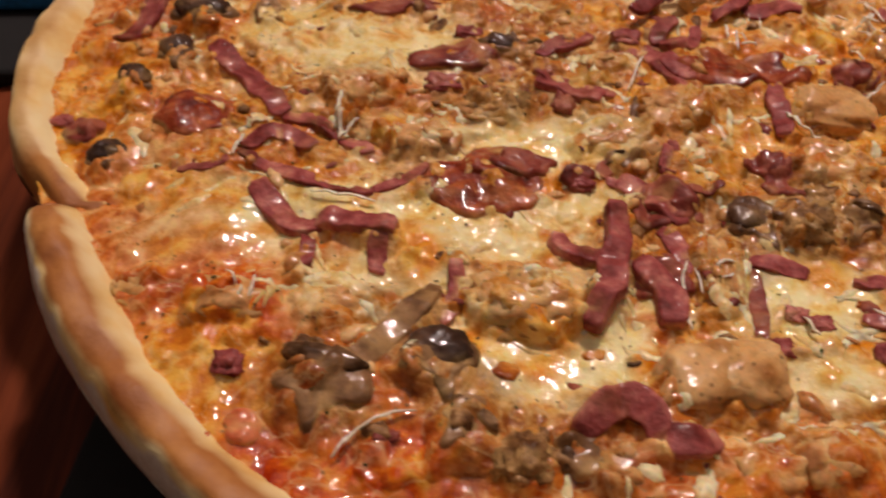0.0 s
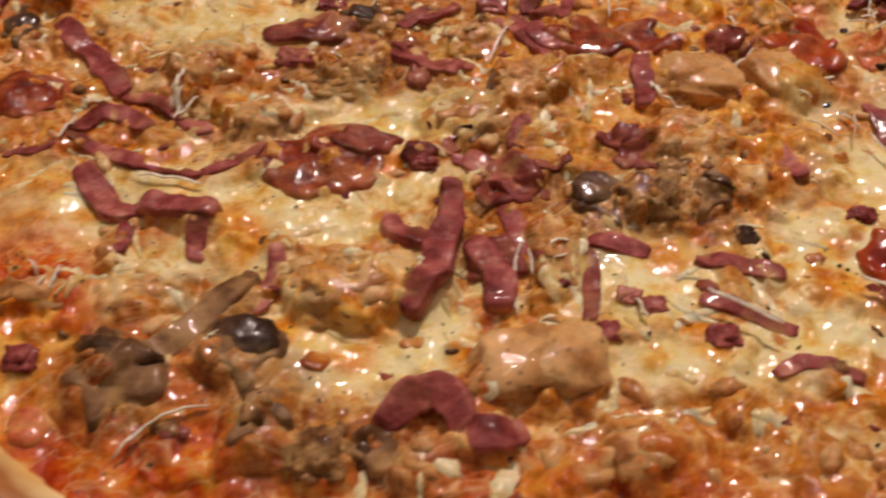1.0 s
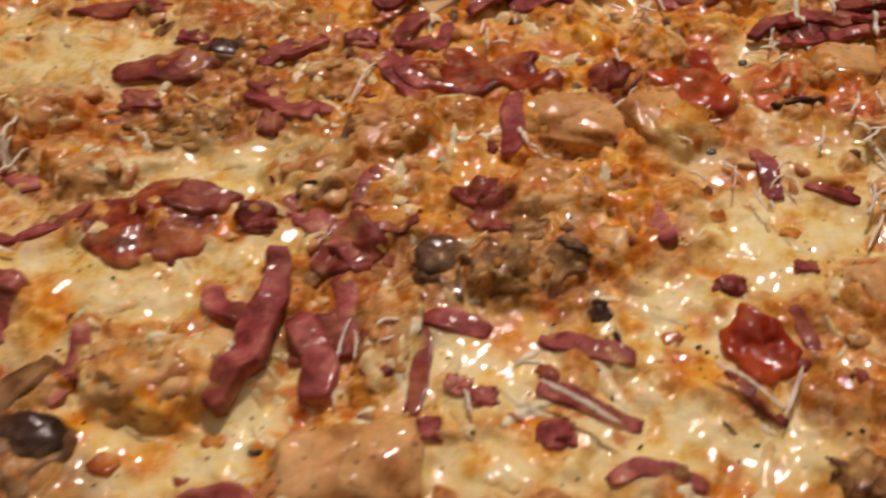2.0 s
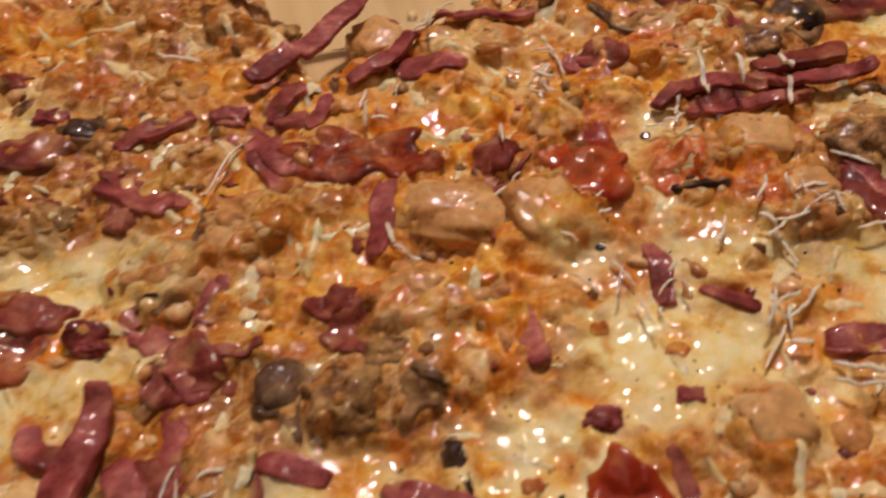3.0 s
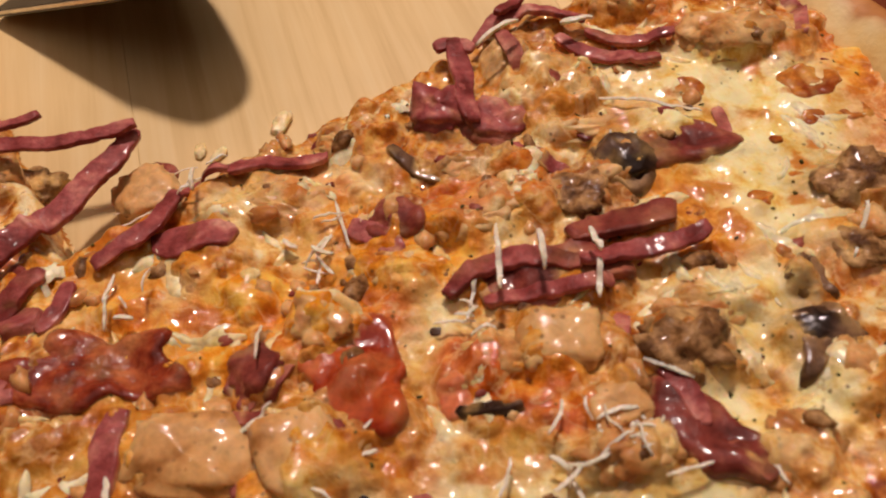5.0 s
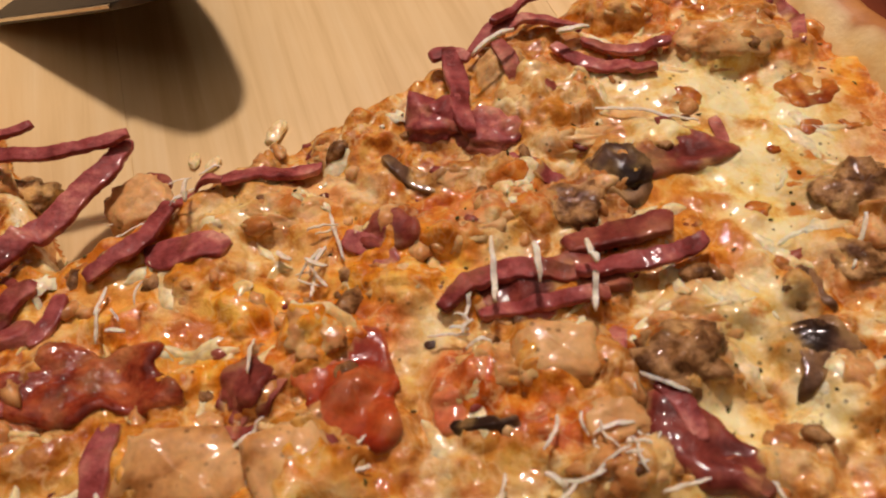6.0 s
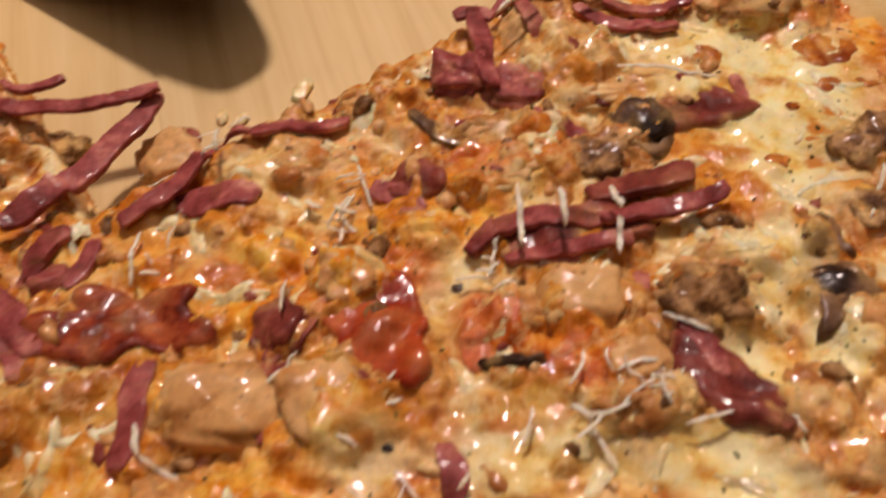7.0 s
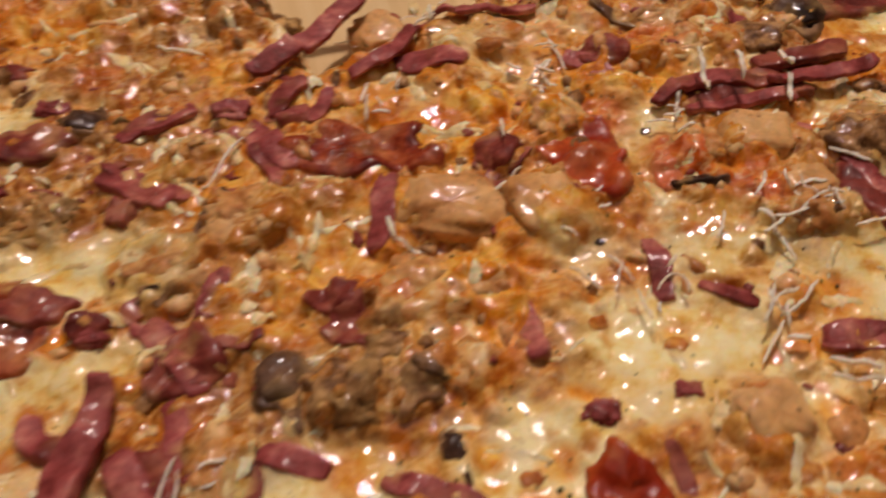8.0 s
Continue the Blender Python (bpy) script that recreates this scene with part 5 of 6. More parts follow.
tomato_piece(-0.0337, 0.0719, 0.0035, 0.0030, 0, 19)
mushroom_slice(-0.0635, 0.1687, 0.0050, 0.0072, 10, 20, True, 20)
mushroom_slice(-0.0712, 0.1575, 0.0045, 0.0057, -10, 20, True, 21)
mushroom_slice(-0.0714, 0.1346, 0.0046, 0.0055, 15, 25, True, 22)
mushroom_slice(-0.0611, 0.1859, 0.0080, 0.0062, 0, 25, True, 23)
mushroom_slice(-0.0440, 0.1873, 0.0042, 0.0052, 40, 20, False, 24)
mushroom_slice(-0.0021, 0.0811, 0.0071, 0.0082, 10, 30, True, 25)
mushroom_slice(-0.0219, 0.0764, 0.0085, 0.0084, -12, 25, False, 26)
mushroom_slice(-0.0239, 0.0825, 0.0037, 0.0058, 30, 25, False, 27)
mushroom_strip(-0.0037, 0.0992, -0.0185, 0.0796, 0.0008, 0.0050, 28)
mushroom_slice(0.0207, 0.0650, 0.0034, 0.0063, 80, 30, False, 29)
mushroom_slice(0.0013, 0.0691, 0.0052, 0.0054, -40, 25, False, 30)
ham_strip(0.0190, 0.0689, 0.0318, 0.0664, 0.0046, 0.0061, 31, arch=0.002, thick=0.0036)
ham_strip(0.0293, 0.0664, 0.0400, 0.0673, -0.0011, 0.0054, 32, thick=0.0034)
chicken_cube(0.0403, 0.0778, 0.0076, 0.0058, 0.0044, 10, 33)
chicken_lump(0.0470, 0.0624, 0.0062, 0.0045, 0.0034, 0, 34)
chicken_lump(0.0124, 0.0949, 0.0097, 0.0061, 0.0047, 0, 35)
chicken_lump(-0.0197, 0.0953, 0.0078, 0.0049, 0.0037, 0, 36)
chicken_lump(0.0343, 0.1379, 0.0072, 0.0051, 0.0039, 0, 37)
chicken_lump(-0.0197, 0.1567, 0.0077, 0.0063, 0.0048, 0, 38)
chicken_lump(-0.0562, 0.1003, 0.0048, 0.0038, 0.0029, 0, 39)
chicken_lump(-0.0057, 0.1372, 0.0081, 0.0049, 0.0037, 0, 40)
chicken_lump(-0.0393, 0.0956, 0.0083, 0.0041, 0.0031, 0, 41)
chicken_lump(0.0478, 0.1454, 0.0071, 0.0056, 0.0043, 0, 42)
meat_crumble(0.0105, 0.0646, 0.0050, 0.0044, 0.0033, 0, 43)
chicken_lump(0.0259, 0.0617, 0.0049, 0.0039, 0.0030, 0, 44)
chicken_lump(0.0562, 0.0642, 0.0058, 0.0044, 0.0033, 0, 45)
cheese_shred(-0.0242, 0.1596, -0.0230, 0.1367, -0.0000, 0.0010, 46, lift=0.003)
cheese_shred(-0.0188, 0.0652, -0.0060, 0.0727, 0.0020, 0.0008, 47)
cheese_shred(0.0437, 0.1656, 0.0382, 0.1521, 0.0000, 0.0008, 48)
cheese_shred(0.0421, 0.1035, 0.0405, 0.0889, -0.0011, 0.0009, 49)
cheese_shred(-0.0431, 0.1394, -0.0442, 0.1323, -0.0000, 0.0011, 50)
salami_slice(0.0067, 0.1258, 0.0125, 0.0091, 0, 51)
ham_slice(0.0011, 0.1679, 0.0108, 0.0047, 5, 52)
ham_lump(-0.0018, 0.1564, 0.0041, 0.0025, 0.0019, 0, 53)
ham_lump(0.0042, 0.1780, 0.0032, 0.0020, 0.0015, 0, 54)
mushroom_slice(0.0142, 0.1729, 0.0035, 0.0075, 80, 30, True, 55)
ham_strip(0.0227, 0.1700, 0.0333, 0.1749, -0.0004, 0.0039, 56)
ham_strip(0.0187, 0.1608, 0.0358, 0.1522, -0.0000, 0.0037, 57)
ham_lump(0.0239, 0.1494, 0.0027, 0.0029, 0.0022, 0, 58)
ham_strip(0.0030, 0.1461, 0.0084, 0.1511, 0.0002, 0.0039, 59)
ham_lump(0.0253, 0.1244, 0.0028, 0.0019, 0.0014, 0, 60)
ham_lump(0.0090, 0.1544, 0.0030, 0.0018, 0.0014, 0, 61)
ham_strip(0.0326, 0.1260, 0.0438, 0.1140, 0.0009, 0.0051, 62)
ham_strip(0.0451, 0.1350, 0.0427, 0.1254, 0.0002, 0.0029, 63)
ham_strip(0.0429, 0.1221, 0.0525, 0.1220, -0.0007, 0.0022, 64, dark=True)
ham_strip(0.0351, 0.1248, 0.0306, 0.1264, 0.0001, 0.0024, 65)
ham_strip(0.0199, 0.1117, 0.0277, 0.1039, -0.0028, 0.0046, 66, thick=0.0034)
ham_strip(0.0302, 0.1150, 0.0222, 0.0884, 0.0025, 0.0051, 67, lift=0.0024, thick=0.003)
ham_strip(0.0321, 0.1039, 0.0374, 0.0897, 0.0016, 0.0058, 68, thick=0.0036)
ham_strip(0.0390, 0.1125, 0.0406, 0.0999, 0.0014, 0.0036, 69)
ham_strip(-0.0023, 0.0912, 0.0012, 0.1034, -0.0012, 0.0036, 70)
ham_strip(0.0022, 0.0990, 0.0072, 0.0944, 0.0000, 0.0029, 71)
meat_crumble(0.0357, 0.1201, 0.0028, 0.0019, 0.0015, 0, 72)
mushroom_slice(0.0569, 0.1122, 0.0052, 0.0078, 20, 35, True, 73)
mushroom_slice(0.0756, 0.1118, 0.0040, 0.0053, -30, 30, False, 74)
mushroom_slice(0.0809, 0.1018, 0.0025, 0.0045, 20, 40, True, 75)
mozzarella_blob(0.0614, 0.1086, 0.0028, 0.0031, 0, 76)
mushroom_slice(0.0346, 0.1308, 0.0039, 0.0027, 10, 15, False, 77)
meat_crumble(0.0658, 0.1115, 0.0049, 0.0047, 0.0035, 0, 78)
meat_crumble(0.0718, 0.1195, 0.0055, 0.0035, 0.0026, 0, 79)
chicken_lump(0.0483, 0.1004, 0.0038, 0.0080, 0.0030, 0, 80)
chicken_lump(0.0139, 0.0940, 0.0078, 0.0069, 0.0053, 0, 81)
chicken_lump(0.0072, 0.1466, 0.0063, 0.0033, 0.0025, 0, 82)
ham_strip(0.0533, 0.1043, 0.0634, 0.1010, 0.0004, 0.0038, 83)
ham_strip(0.0706, 0.0991, 0.0844, 0.0951, -0.0005, 0.0038, 84)
ham_strip(0.0520, 0.1031, 0.0514, 0.0866, 0.0015, 0.0029, 85, dark=True)
ham_strip(0.0695, 0.0907, 0.0839, 0.0847, -0.0002, 0.0028, 86)
cheese_shred(0.0700, 0.0900, 0.0801, 0.0829, -0.0000, 0.0009, 87, lift=0.004)
ham_lump(0.0583, 0.0911, 0.0021, 0.0015, 0.0012, 0, 88)
ham_lump(0.0618, 0.0891, 0.0024, 0.0017, 0.0013, 0, 89)
ham_lump(0.0540, 0.0844, 0.0023, 0.0018, 0.0014, 0, 90)
ham_lump(0.0718, 0.0834, 0.0025, 0.0023, 0.0017, 0, 91)
ham_lump(0.0999, 0.1069, 0.0022, 0.0015, 0.0012, 0, 92)
ham_lump(0.1125, 0.1098, 0.0019, 0.0013, 0.0010, 0, 93)
pepper_piece(0.1026, 0.0958, 0.0047, 0.0070, 30, 94)
cheese_shred(0.0948, 0.0921, 0.1025, 0.0846, 0.0000, 0.0009, 95, lift=0.003)
ham_strip(0.1083, 0.1021, 0.1099, 0.0937, 0.0003, 0.0024, 96, dark=True)
cheese_shred(0.1025, 0.0836, 0.1063, 0.0906, 0.0000, 0.0008, 97, lift=0.003)
ham_strip(0.0969, 0.0922, 0.1034, 0.0838, -0.0012, 0.0024, 98, dark=True)
ham_strip(0.0779, 0.0760, 0.0907, 0.0756, 0.0020, 0.0028, 99)
ham_strip(0.1124, 0.1378, 0.1133, 0.1260, 0.0002, 0.0039, 100)
ham_strip(0.1179, 0.1284, 0.1259, 0.1240, -0.0002, 0.0027, 101)
ham_strip(0.0904, 0.1270, 0.0933, 0.1158, 0.0001, 0.0041, 102, thick=0.0034)
ham_slice(0.0670, 0.1250, 0.0052, 0.0055, 20, 103)
ham_strip(0.0581, 0.1304, 0.0642, 0.1314, 0.0002, 0.0029, 104)
ham_strip(0.0703, 0.1540, 0.0681, 0.1377, 0.0001, 0.0043, 105)
chicken_cube(0.0808, 0.1462, 0.0088, 0.0060, 0.0046, -8, 106, tilt=9.0)
chicken_lump(0.0352, 0.1382, 0.0065, 0.0044, 0.0034, 0, 107)
chicken_cube(0.0453, 0.1430, 0.0053, 0.0045, 0.0034, 20, 108)
mushroom_strip(0.0390, 0.1426, 0.0425, 0.1521, 0.0015, 0.0019, 109)
chicken_cube(0.0959, 0.1445, 0.0060, 0.0062, 0.0042, 25, 110)
chicken_lump(0.0773, 0.1294, 0.0086, 0.0060, 0.0046, 0, 111)
chicken_lump(0.0868, 0.1289, 0.0043, 0.0055, 0.0034, 0, 112)
chicken_lump(-0.0142, 0.1433, 0.0072, 0.0043, 0.0033, 0, 113)
chicken_lump(-0.0206, 0.1547, 0.0043, 0.0030, 0.0023, 0, 114)
chicken_lump(0.0353, 0.1645, 0.0056, 0.0029, 0.0022, 0, 115)
chicken_cube(0.0459, 0.0795, 0.0072, 0.0060, 0.0045, -5, 116)
meat_crumble(0.1207, 0.1055, 0.0043, 0.0045, 0.0034, 0, 117)
meat_crumble(0.1106, 0.0741, 0.0043, 0.0045, 0.0035, 0, 118)
ham_strip(0.0487, 0.1722, 0.0543, 0.1799, 0.0025, 0.0040, 119, lift=0.001)
ham_strip(0.0542, 0.1699, 0.0589, 0.1779, -0.0009, 0.0034, 120, lift=0.001)
ham_strip(0.0463, 0.1668, 0.0515, 0.1564, 0.0010, 0.0048, 121)
salami_slice(0.0659, 0.1625, 0.0135, 0.0072, -3, 122, 0.0006)
ham_slice(0.0889, 0.1582, 0.0040, 0.0040, 0, 123)
ham_strip(0.0852, 0.1551, 0.0939, 0.1585, 0.0016, 0.003, 300, dark=True)
ham_strip(0.0874, 0.1526, 0.0892, 0.1629, -0.0014, 0.0026, 301, dark=True)
ham_strip(0.0913, 0.1534, 0.0967, 0.1610, 0.001, 0.0028, 302, dark=True)
ham_strip(0.0847, 0.1521, 0.0914, 0.1521, -0.0008, 0.0024, 303, dark=True)
pepper_piece(0.1041, 0.1563, 0.0072, 0.0098, 35, 124)
ham_strip(0.0349, 0.1686, 0.0464, 0.1659, 0.0000, 0.0024, 125)
ham_lump(0.0405, 0.1724, 0.0034, 0.0022, 0.0017, 0, 126)
ham_strip(0.0434, 0.1805, 0.0648, 0.2096, -0.0013, 0.0043, 127, lift=0.004, floor=.006)
ham_strip(0.0296, 0.2129, 0.0660, 0.2090, -0.0050, 0.0029, 128, lift=0.0065, floor=.006)
ham_strip(0.0361, 0.2154, 0.0475, 0.2148, -0.0024, 0.0019, 129, lift=0.006, floor=.006)
chicken_cube(0.0663, 0.1997, 0.0056, 0.0053, 0.0045, 20, 130, floor=.0015)
ham_strip(0.0647, 0.2061, 0.0699, 0.2031, 0.0020, 0.0031, 131, dark=True, floor=.003)
ham_strip(0.0629, 0.1794, 0.0758, 0.1968, -0.0020, 0.0031, 132, lift=0.002, floor=.005)
ham_strip(0.0708, 0.1835, 0.0844, 0.1818, 0.0010, 0.0054, 133)
ham_strip(0.0826, 0.1974, 0.0993, 0.1997, 0.0006, 0.0033, 134, lift=0.0015, floor=.005)
ham_strip(0.0758, 0.1968, 0.0829, 0.1967, 0.0003, 0.0017, 135, lift=0.002, floor=.005)
ham_slice(0.1097, 0.1830, 0.0049, 0.0044, 0, 136)
ham_lump(0.1192, 0.2063, 0.0049, 0.0048, 0.0036, 0, 137)
ham_lump(0.1285, 0.2033, 0.0055, 0.0043, 0.0033, -10, 138)
ham_strip(0.1220, 0.2223, 0.1260, 0.2013, 0.0002, 0.0039, 139, lift=0.004)
ham_strip(0.1275, 0.1990, 0.1391, 0.1899, -0.0003, 0.0034, 140)
ham_strip(0.1269, 0.2222, 0.1478, 0.2245, 0.0051, 0.0029, 141, lift=0.003)
ham_strip(0.1479, 0.2233, 0.1635, 0.2192, -0.0011, 0.0024, 142, lift=0.002)
ham_strip(0.1425, 0.2225, 0.1595, 0.2126, -0.0025, 0.0028, 143, lift=0.002)
ham_strip(0.1315, 0.2222, 0.1335, 0.2123, 0.0008, 0.0030, 144, lift=0.002)
ham_strip(0.1196, 0.2208, 0.1269, 0.2198, 0.0010, 0.0029, 145, lift=0.004)
ham_strip(0.1317, 0.2255, 0.1413, 0.2323, 0.0014, 0.0018, 146, lift=0.005)
cheese_shred(0.1271, 0.2161, 0.1350, 0.2194, 0.0000, 0.0015, 147, lift=0.007)
cheese_shred(0.1429, 0.2217, 0.1491, 0.2227, 0.0000, 0.0015, 148, lift=0.006)
chicken_lump(0.1400, 0.2101, 0.0075, 0.0058, 0.0044, 0, 149)
chicken_lump(0.1468, 0.1982, 0.0105, 0.0028, 0.0021, 0, 150)
chicken_lump(0.1731, 0.2178, 0.0086, 0.0049, 0.0038, 0, 151)
mushroom_strip(0.1653, 0.2168, 0.1813, 0.2171, 0.0056, 0.0025, 152)
cheese_blister(0.1847, 0.2060, 0.0055, 0.0048, 0, 153)
cheese_blister(0.1632, 0.2061, 0.0032, 0.0027, 0, 154)
cheese_blister(0.1823, 0.1973, 0.0023, 0.0018, 0, 155)
cheese_blister(0.1900, 0.1979, 0.0032, 0.0023, 0, 156)
cheese_blister(0.1676, 0.1798, 0.0025, 0.0022, 0, 157)
cheese_blister(0.1754, 0.1848, 0.0016, 0.0011, 0, 158)
cheese_blister(0.1573, 0.1789, 0.0018, 0.0012, 0, 159)
cheese_blister(0.1749, 0.1932, 0.0013, 0.0010, 0, 160)
cheese_shred(0.1418, 0.2086, 0.1461, 0.2049, -0.0000, 0.0007, 161)
cheese_shred(0.1461, 0.2049, 0.1636, 0.1994, 0.0000, 0.0007, 162)
ham_slice(0.1586, 0.1933, 0.0086, 0.0058, 12, 163, thick=0.0011)
ham_strip(0.1667, 0.2008, 0.1653, 0.1922, 0.0011, 0.0029, 164)
mushroom_slice(0.1465, 0.1889, 0.0062, 0.0072, -60, 30, True, 165)
meat_crumble(0.1405, 0.1838, 0.0054, 0.0047, 0.0036, 0, 166)
mushroom_strip(0.1103, 0.1993, 0.1304, 0.1932, -0.0046, 0.0025, 167)
chicken_lump(0.1262, 0.1935, 0.0093, 0.0031, 0.0024, 0, 168)
chicken_lump(0.1077, 0.2068, 0.0050, 0.0042, 0.0032, 0, 169)
chicken_lump(0.1007, 0.2037, 0.0035, 0.0029, 0.0022, 0, 170)
chicken_lump(0.0905, 0.1896, 0.0102, 0.0039, 0.0030, 0, 171)
chicken_lump(0.1240, 0.1810, 0.0053, 0.0037, 0.0028, 0, 172)
chicken_lump(0.1307, 0.1847, 0.0063, 0.0038, 0.0029, 0, 173)
ham_strip(0.1371, 0.1751, 0.1538, 0.1765, 0.0013, 0.0050, 174, lift=0.0018, dark=True)
ham_strip(0.1226, 0.1665, 0.1455, 0.1700, 0.0006, 0.0080, 305, lift=0.0008, dark=True, thick=0.0018)
ham_strip(0.1174, 0.1673, 0.1386, 0.1700, 0.0036, 0.0036, 175, lift=0.002)
ham_strip(0.1377, 0.1699, 0.1577, 0.1729, -0.0010, 0.0030, 176, lift=0.003)
ham_strip(0.1230, 0.1652, 0.1421, 0.1663, -0.0002, 0.0028, 177, lift=0.002)
cheese_shred(0.1260, 0.1748, 0.1252, 0.1629, 0.0000, 0.0012, 178, lift=0.0075)
cheese_shred(0.1319, 0.1726, 0.1321, 0.1661, 0.0000, 0.0012, 179, lift=0.0075)
cheese_shred(0.1393, 0.1724, 0.1400, 0.1668, 0.0000, 0.0013, 180, lift=0.0075)
cheese_shred(0.1400, 0.1670, 0.1389, 0.1610, 0.0000, 0.0012, 181, lift=0.0055)
chicken_cube(0.1335, 0.1574, 0.0063, 0.0051, 0.0039, -5, 182)
meat_crumble(0.1272, 0.1572, 0.0028, 0.0033, 0.0023, 0, 183)
meat_crumble(0.1501, 0.1543, 0.0066, 0.0053, 0.0040, 0, 184)
chicken_lump(0.1532, 0.1600, 0.0064, 0.0030, 0.0023, 0, 185)
ham_strip(0.1428, 0.1616, 0.1417, 0.1565, -0.0004, 0.0030, 186)
ham_slice(0.1497, 0.1417, 0.0093, 0.0050, -50, 187, lift=0.0008, thick=0.0018)
ham_strip(0.1453, 0.1510, 0.1486, 0.1418, 0.0012, 0.0029, 188, lift=0.002)
ham_strip(0.1518, 0.1399, 0.1549, 0.1335, -0.0002, 0.0031, 189, lift=0.0015, dark=True)
chicken_cube(0.1389, 0.1464, 0.0046, 0.0034, 0.0026, 15, 190)
chicken_lump(0.1612, 0.1387, 0.0044, 0.0046, 0.0035, 0, 191)
chicken_lump(0.1393, 0.1397, 0.0061, 0.0036, 0.0028, 0, 192)
mushroom_slice(0.1683, 0.1526, 0.0062, 0.0072, -35, 35, True, 193)
meat_crumble(0.1832, 0.1803, 0.0070, 0.0053, 0.0041, 0, 194)
meat_crumble(0.1793, 0.1685, 0.0041, 0.0035, 0.0026, 0, 195)
mushroom_slice(0.1708, 0.1632, 0.0031, 0.0046, 50, 40, False, 196)
chicken_lump(0.1719, 0.1484, 0.0037, 0.0047, 0.0030, 0, 197)
mushroom_strip(0.1175, 0.1492, 0.1264, 0.1481, -0.0012, 0.0020, 198, dark=True)
tomato_piece(0.1175, 0.1514, 0.0032, 0.0036, 0, 199)
tomato_piece(0.1304, 0.1449, 0.0041, 0.0025, -15, 200)
cheese_shred(0.0903, 0.1647, 0.0903, 0.1579, -0.0000, 0.0007, 201, lift=0.003)
cheese_shred(0.0867, 0.1469, 0.0927, 0.1512, 0.0000, 0.0009, 202, lift=0.003)
cheese_shred(0.1426, 0.1355, 0.1487, 0.1364, -0.0000, 0.0008, 203, lift=0.003)
cheese_shred(0.1434, 0.1559, 0.1417, 0.1516, -0.0000, 0.0008, 204)
cheese_shred(0.1434, 0.1523, 0.1493, 0.1485, -0.0000, 0.0008, 205, lift=0.003)
cheese_shred(0.0995, 0.1936, 0.1032, 0.1787, -0.0000, 0.0008, 206)
cheese_shred(0.0655, 0.1785, 0.0646, 0.1732, 0.0000, 0.0009, 207)
cheese_shred(0.0780, 0.1957, 0.0781, 0.1906, -0.0000, 0.0010, 208, lift=0.004, floor=.005)
cheese_shred(0.1412, 0.1437, 0.1451, 0.1449, 0.0000, 0.0008, 209)
cheese_shred(0.1553, 0.1385, 0.1571, 0.1332, -0.0000, 0.0008, 210)
cheese_shred(0.1834, 0.1770, 0.1772, 0.1659, 0.0000, 0.0008, 211)
chicken_lump(0.0992, 0.1647, 0.0049, 0.0043, 0.0033, 0, 212)
chicken_lump(0.0994, 0.1447, 0.0056, 0.0055, 0.0042, 0, 213)
chicken_lump(0.1120, 0.1727, 0.0043, 0.0036, 0.0027, 0, 214)
chicken_lump(0.0594, 0.1510, 0.0046, 0.0037, 0.0028, 0, 215)
chicken_lump(0.1239, 0.1563, 0.0047, 0.0041, 0.0031, 0, 216)
mozzarella_blob(0.0906, 0.2071, 0.0022, 0.0033, 0, 217)
ham_strip(0.0497, 0.1693, 0.0539, 0.1739, -0.0005, 0.0052, 218, thick=0.0036)
chicken_lump(0.0377, 0.2042, 0.0059, 0.0052, 0.0040, 0, 219)
meat_crumble(0.0430, 0.2075, 0.0050, 0.0038, 0.0029, 0, 220)
ham_strip(0.1335, 0.1184, 0.1464, 0.1169, -0.0003, 0.0046, 221)
chicken_cube(0.1227, 0.1051, 0.0052, 0.0049, 0.0037, 15, 222)
cheese_shred(0.1052, 0.1344, 0.1085, 0.1295, -0.0000, 0.0007, 223)
cheese_shred(0.1282, 0.1213, 0.1345, 0.1265, -0.0007, 0.0009, 224)
cheese_shred(0.1238, 0.1138, 0.1284, 0.1205, -0.0000, 0.0008, 225)
cheese_shred(0.1332, 0.1143, 0.1389, 0.1113, -0.0000, 0.0011, 226)
ham_strip(0.1332, 0.1175, 0.1432, 0.1150, -0.0001, 0.0037, 227)
ham_lump(0.1012, 0.1075, 0.0021, 0.0018, 0.0013, 0, 228)
chicken_lump(0.0819, 0.1153, 0.0048, 0.0042, 0.0032, 0, 229)
chicken_lump(0.0102, 0.1485, 0.0048, 0.0040, 0.0031, 0, 230)
meat_crumble(0.0098, 0.1498, 0.0067, 0.0040, 0.0031, 0, 231)
cheese_shred(0.0218, 0.1950, 0.0315, 0.1922, -0.0000, 0.0014, 232)
cheese_shred(0.0989, 0.1327, 0.1034, 0.1281, -0.0000, 0.0007, 233)
cheese_shred(0.0877, 0.1477, 0.0910, 0.1500, 0.0000, 0.0011, 234)
cheese_shred(0.1322, 0.1108, 0.1389, 0.1087, -0.0009, 0.0010, 235, lift=0.003)
cheese_shred(0.0705, 0.1439, 0.0720, 0.1389, -0.0000, 0.0012, 236)
cheese_shred(0.0720, 0.1389, 0.0787, 0.1346, 0.0000, 0.0009, 237)
cheese_shred(0.0590, 0.0902, 0.0602, 0.0856, -0.0000, 0.0008, 238)
cheese_shred(-0.0275, 0.1220, -0.0147, 0.1187, 0.0000, 0.0007, 239)
ham_strip(0.1831, 0.2356, 0.1876, 0.2172, 0.0030, 0.0036, 240)
chicken_lump(0.1562, 0.2324, 0.0054, 0.0036, 0.0028, 0, 241)
# melted strands at the edge of the gap, built as grated shreds
cheese_shred(0.0611, 0.1951, 0.0740, 0.1986, -0.0010, 0.0004, 242, lift=0.001, floor=.0035)
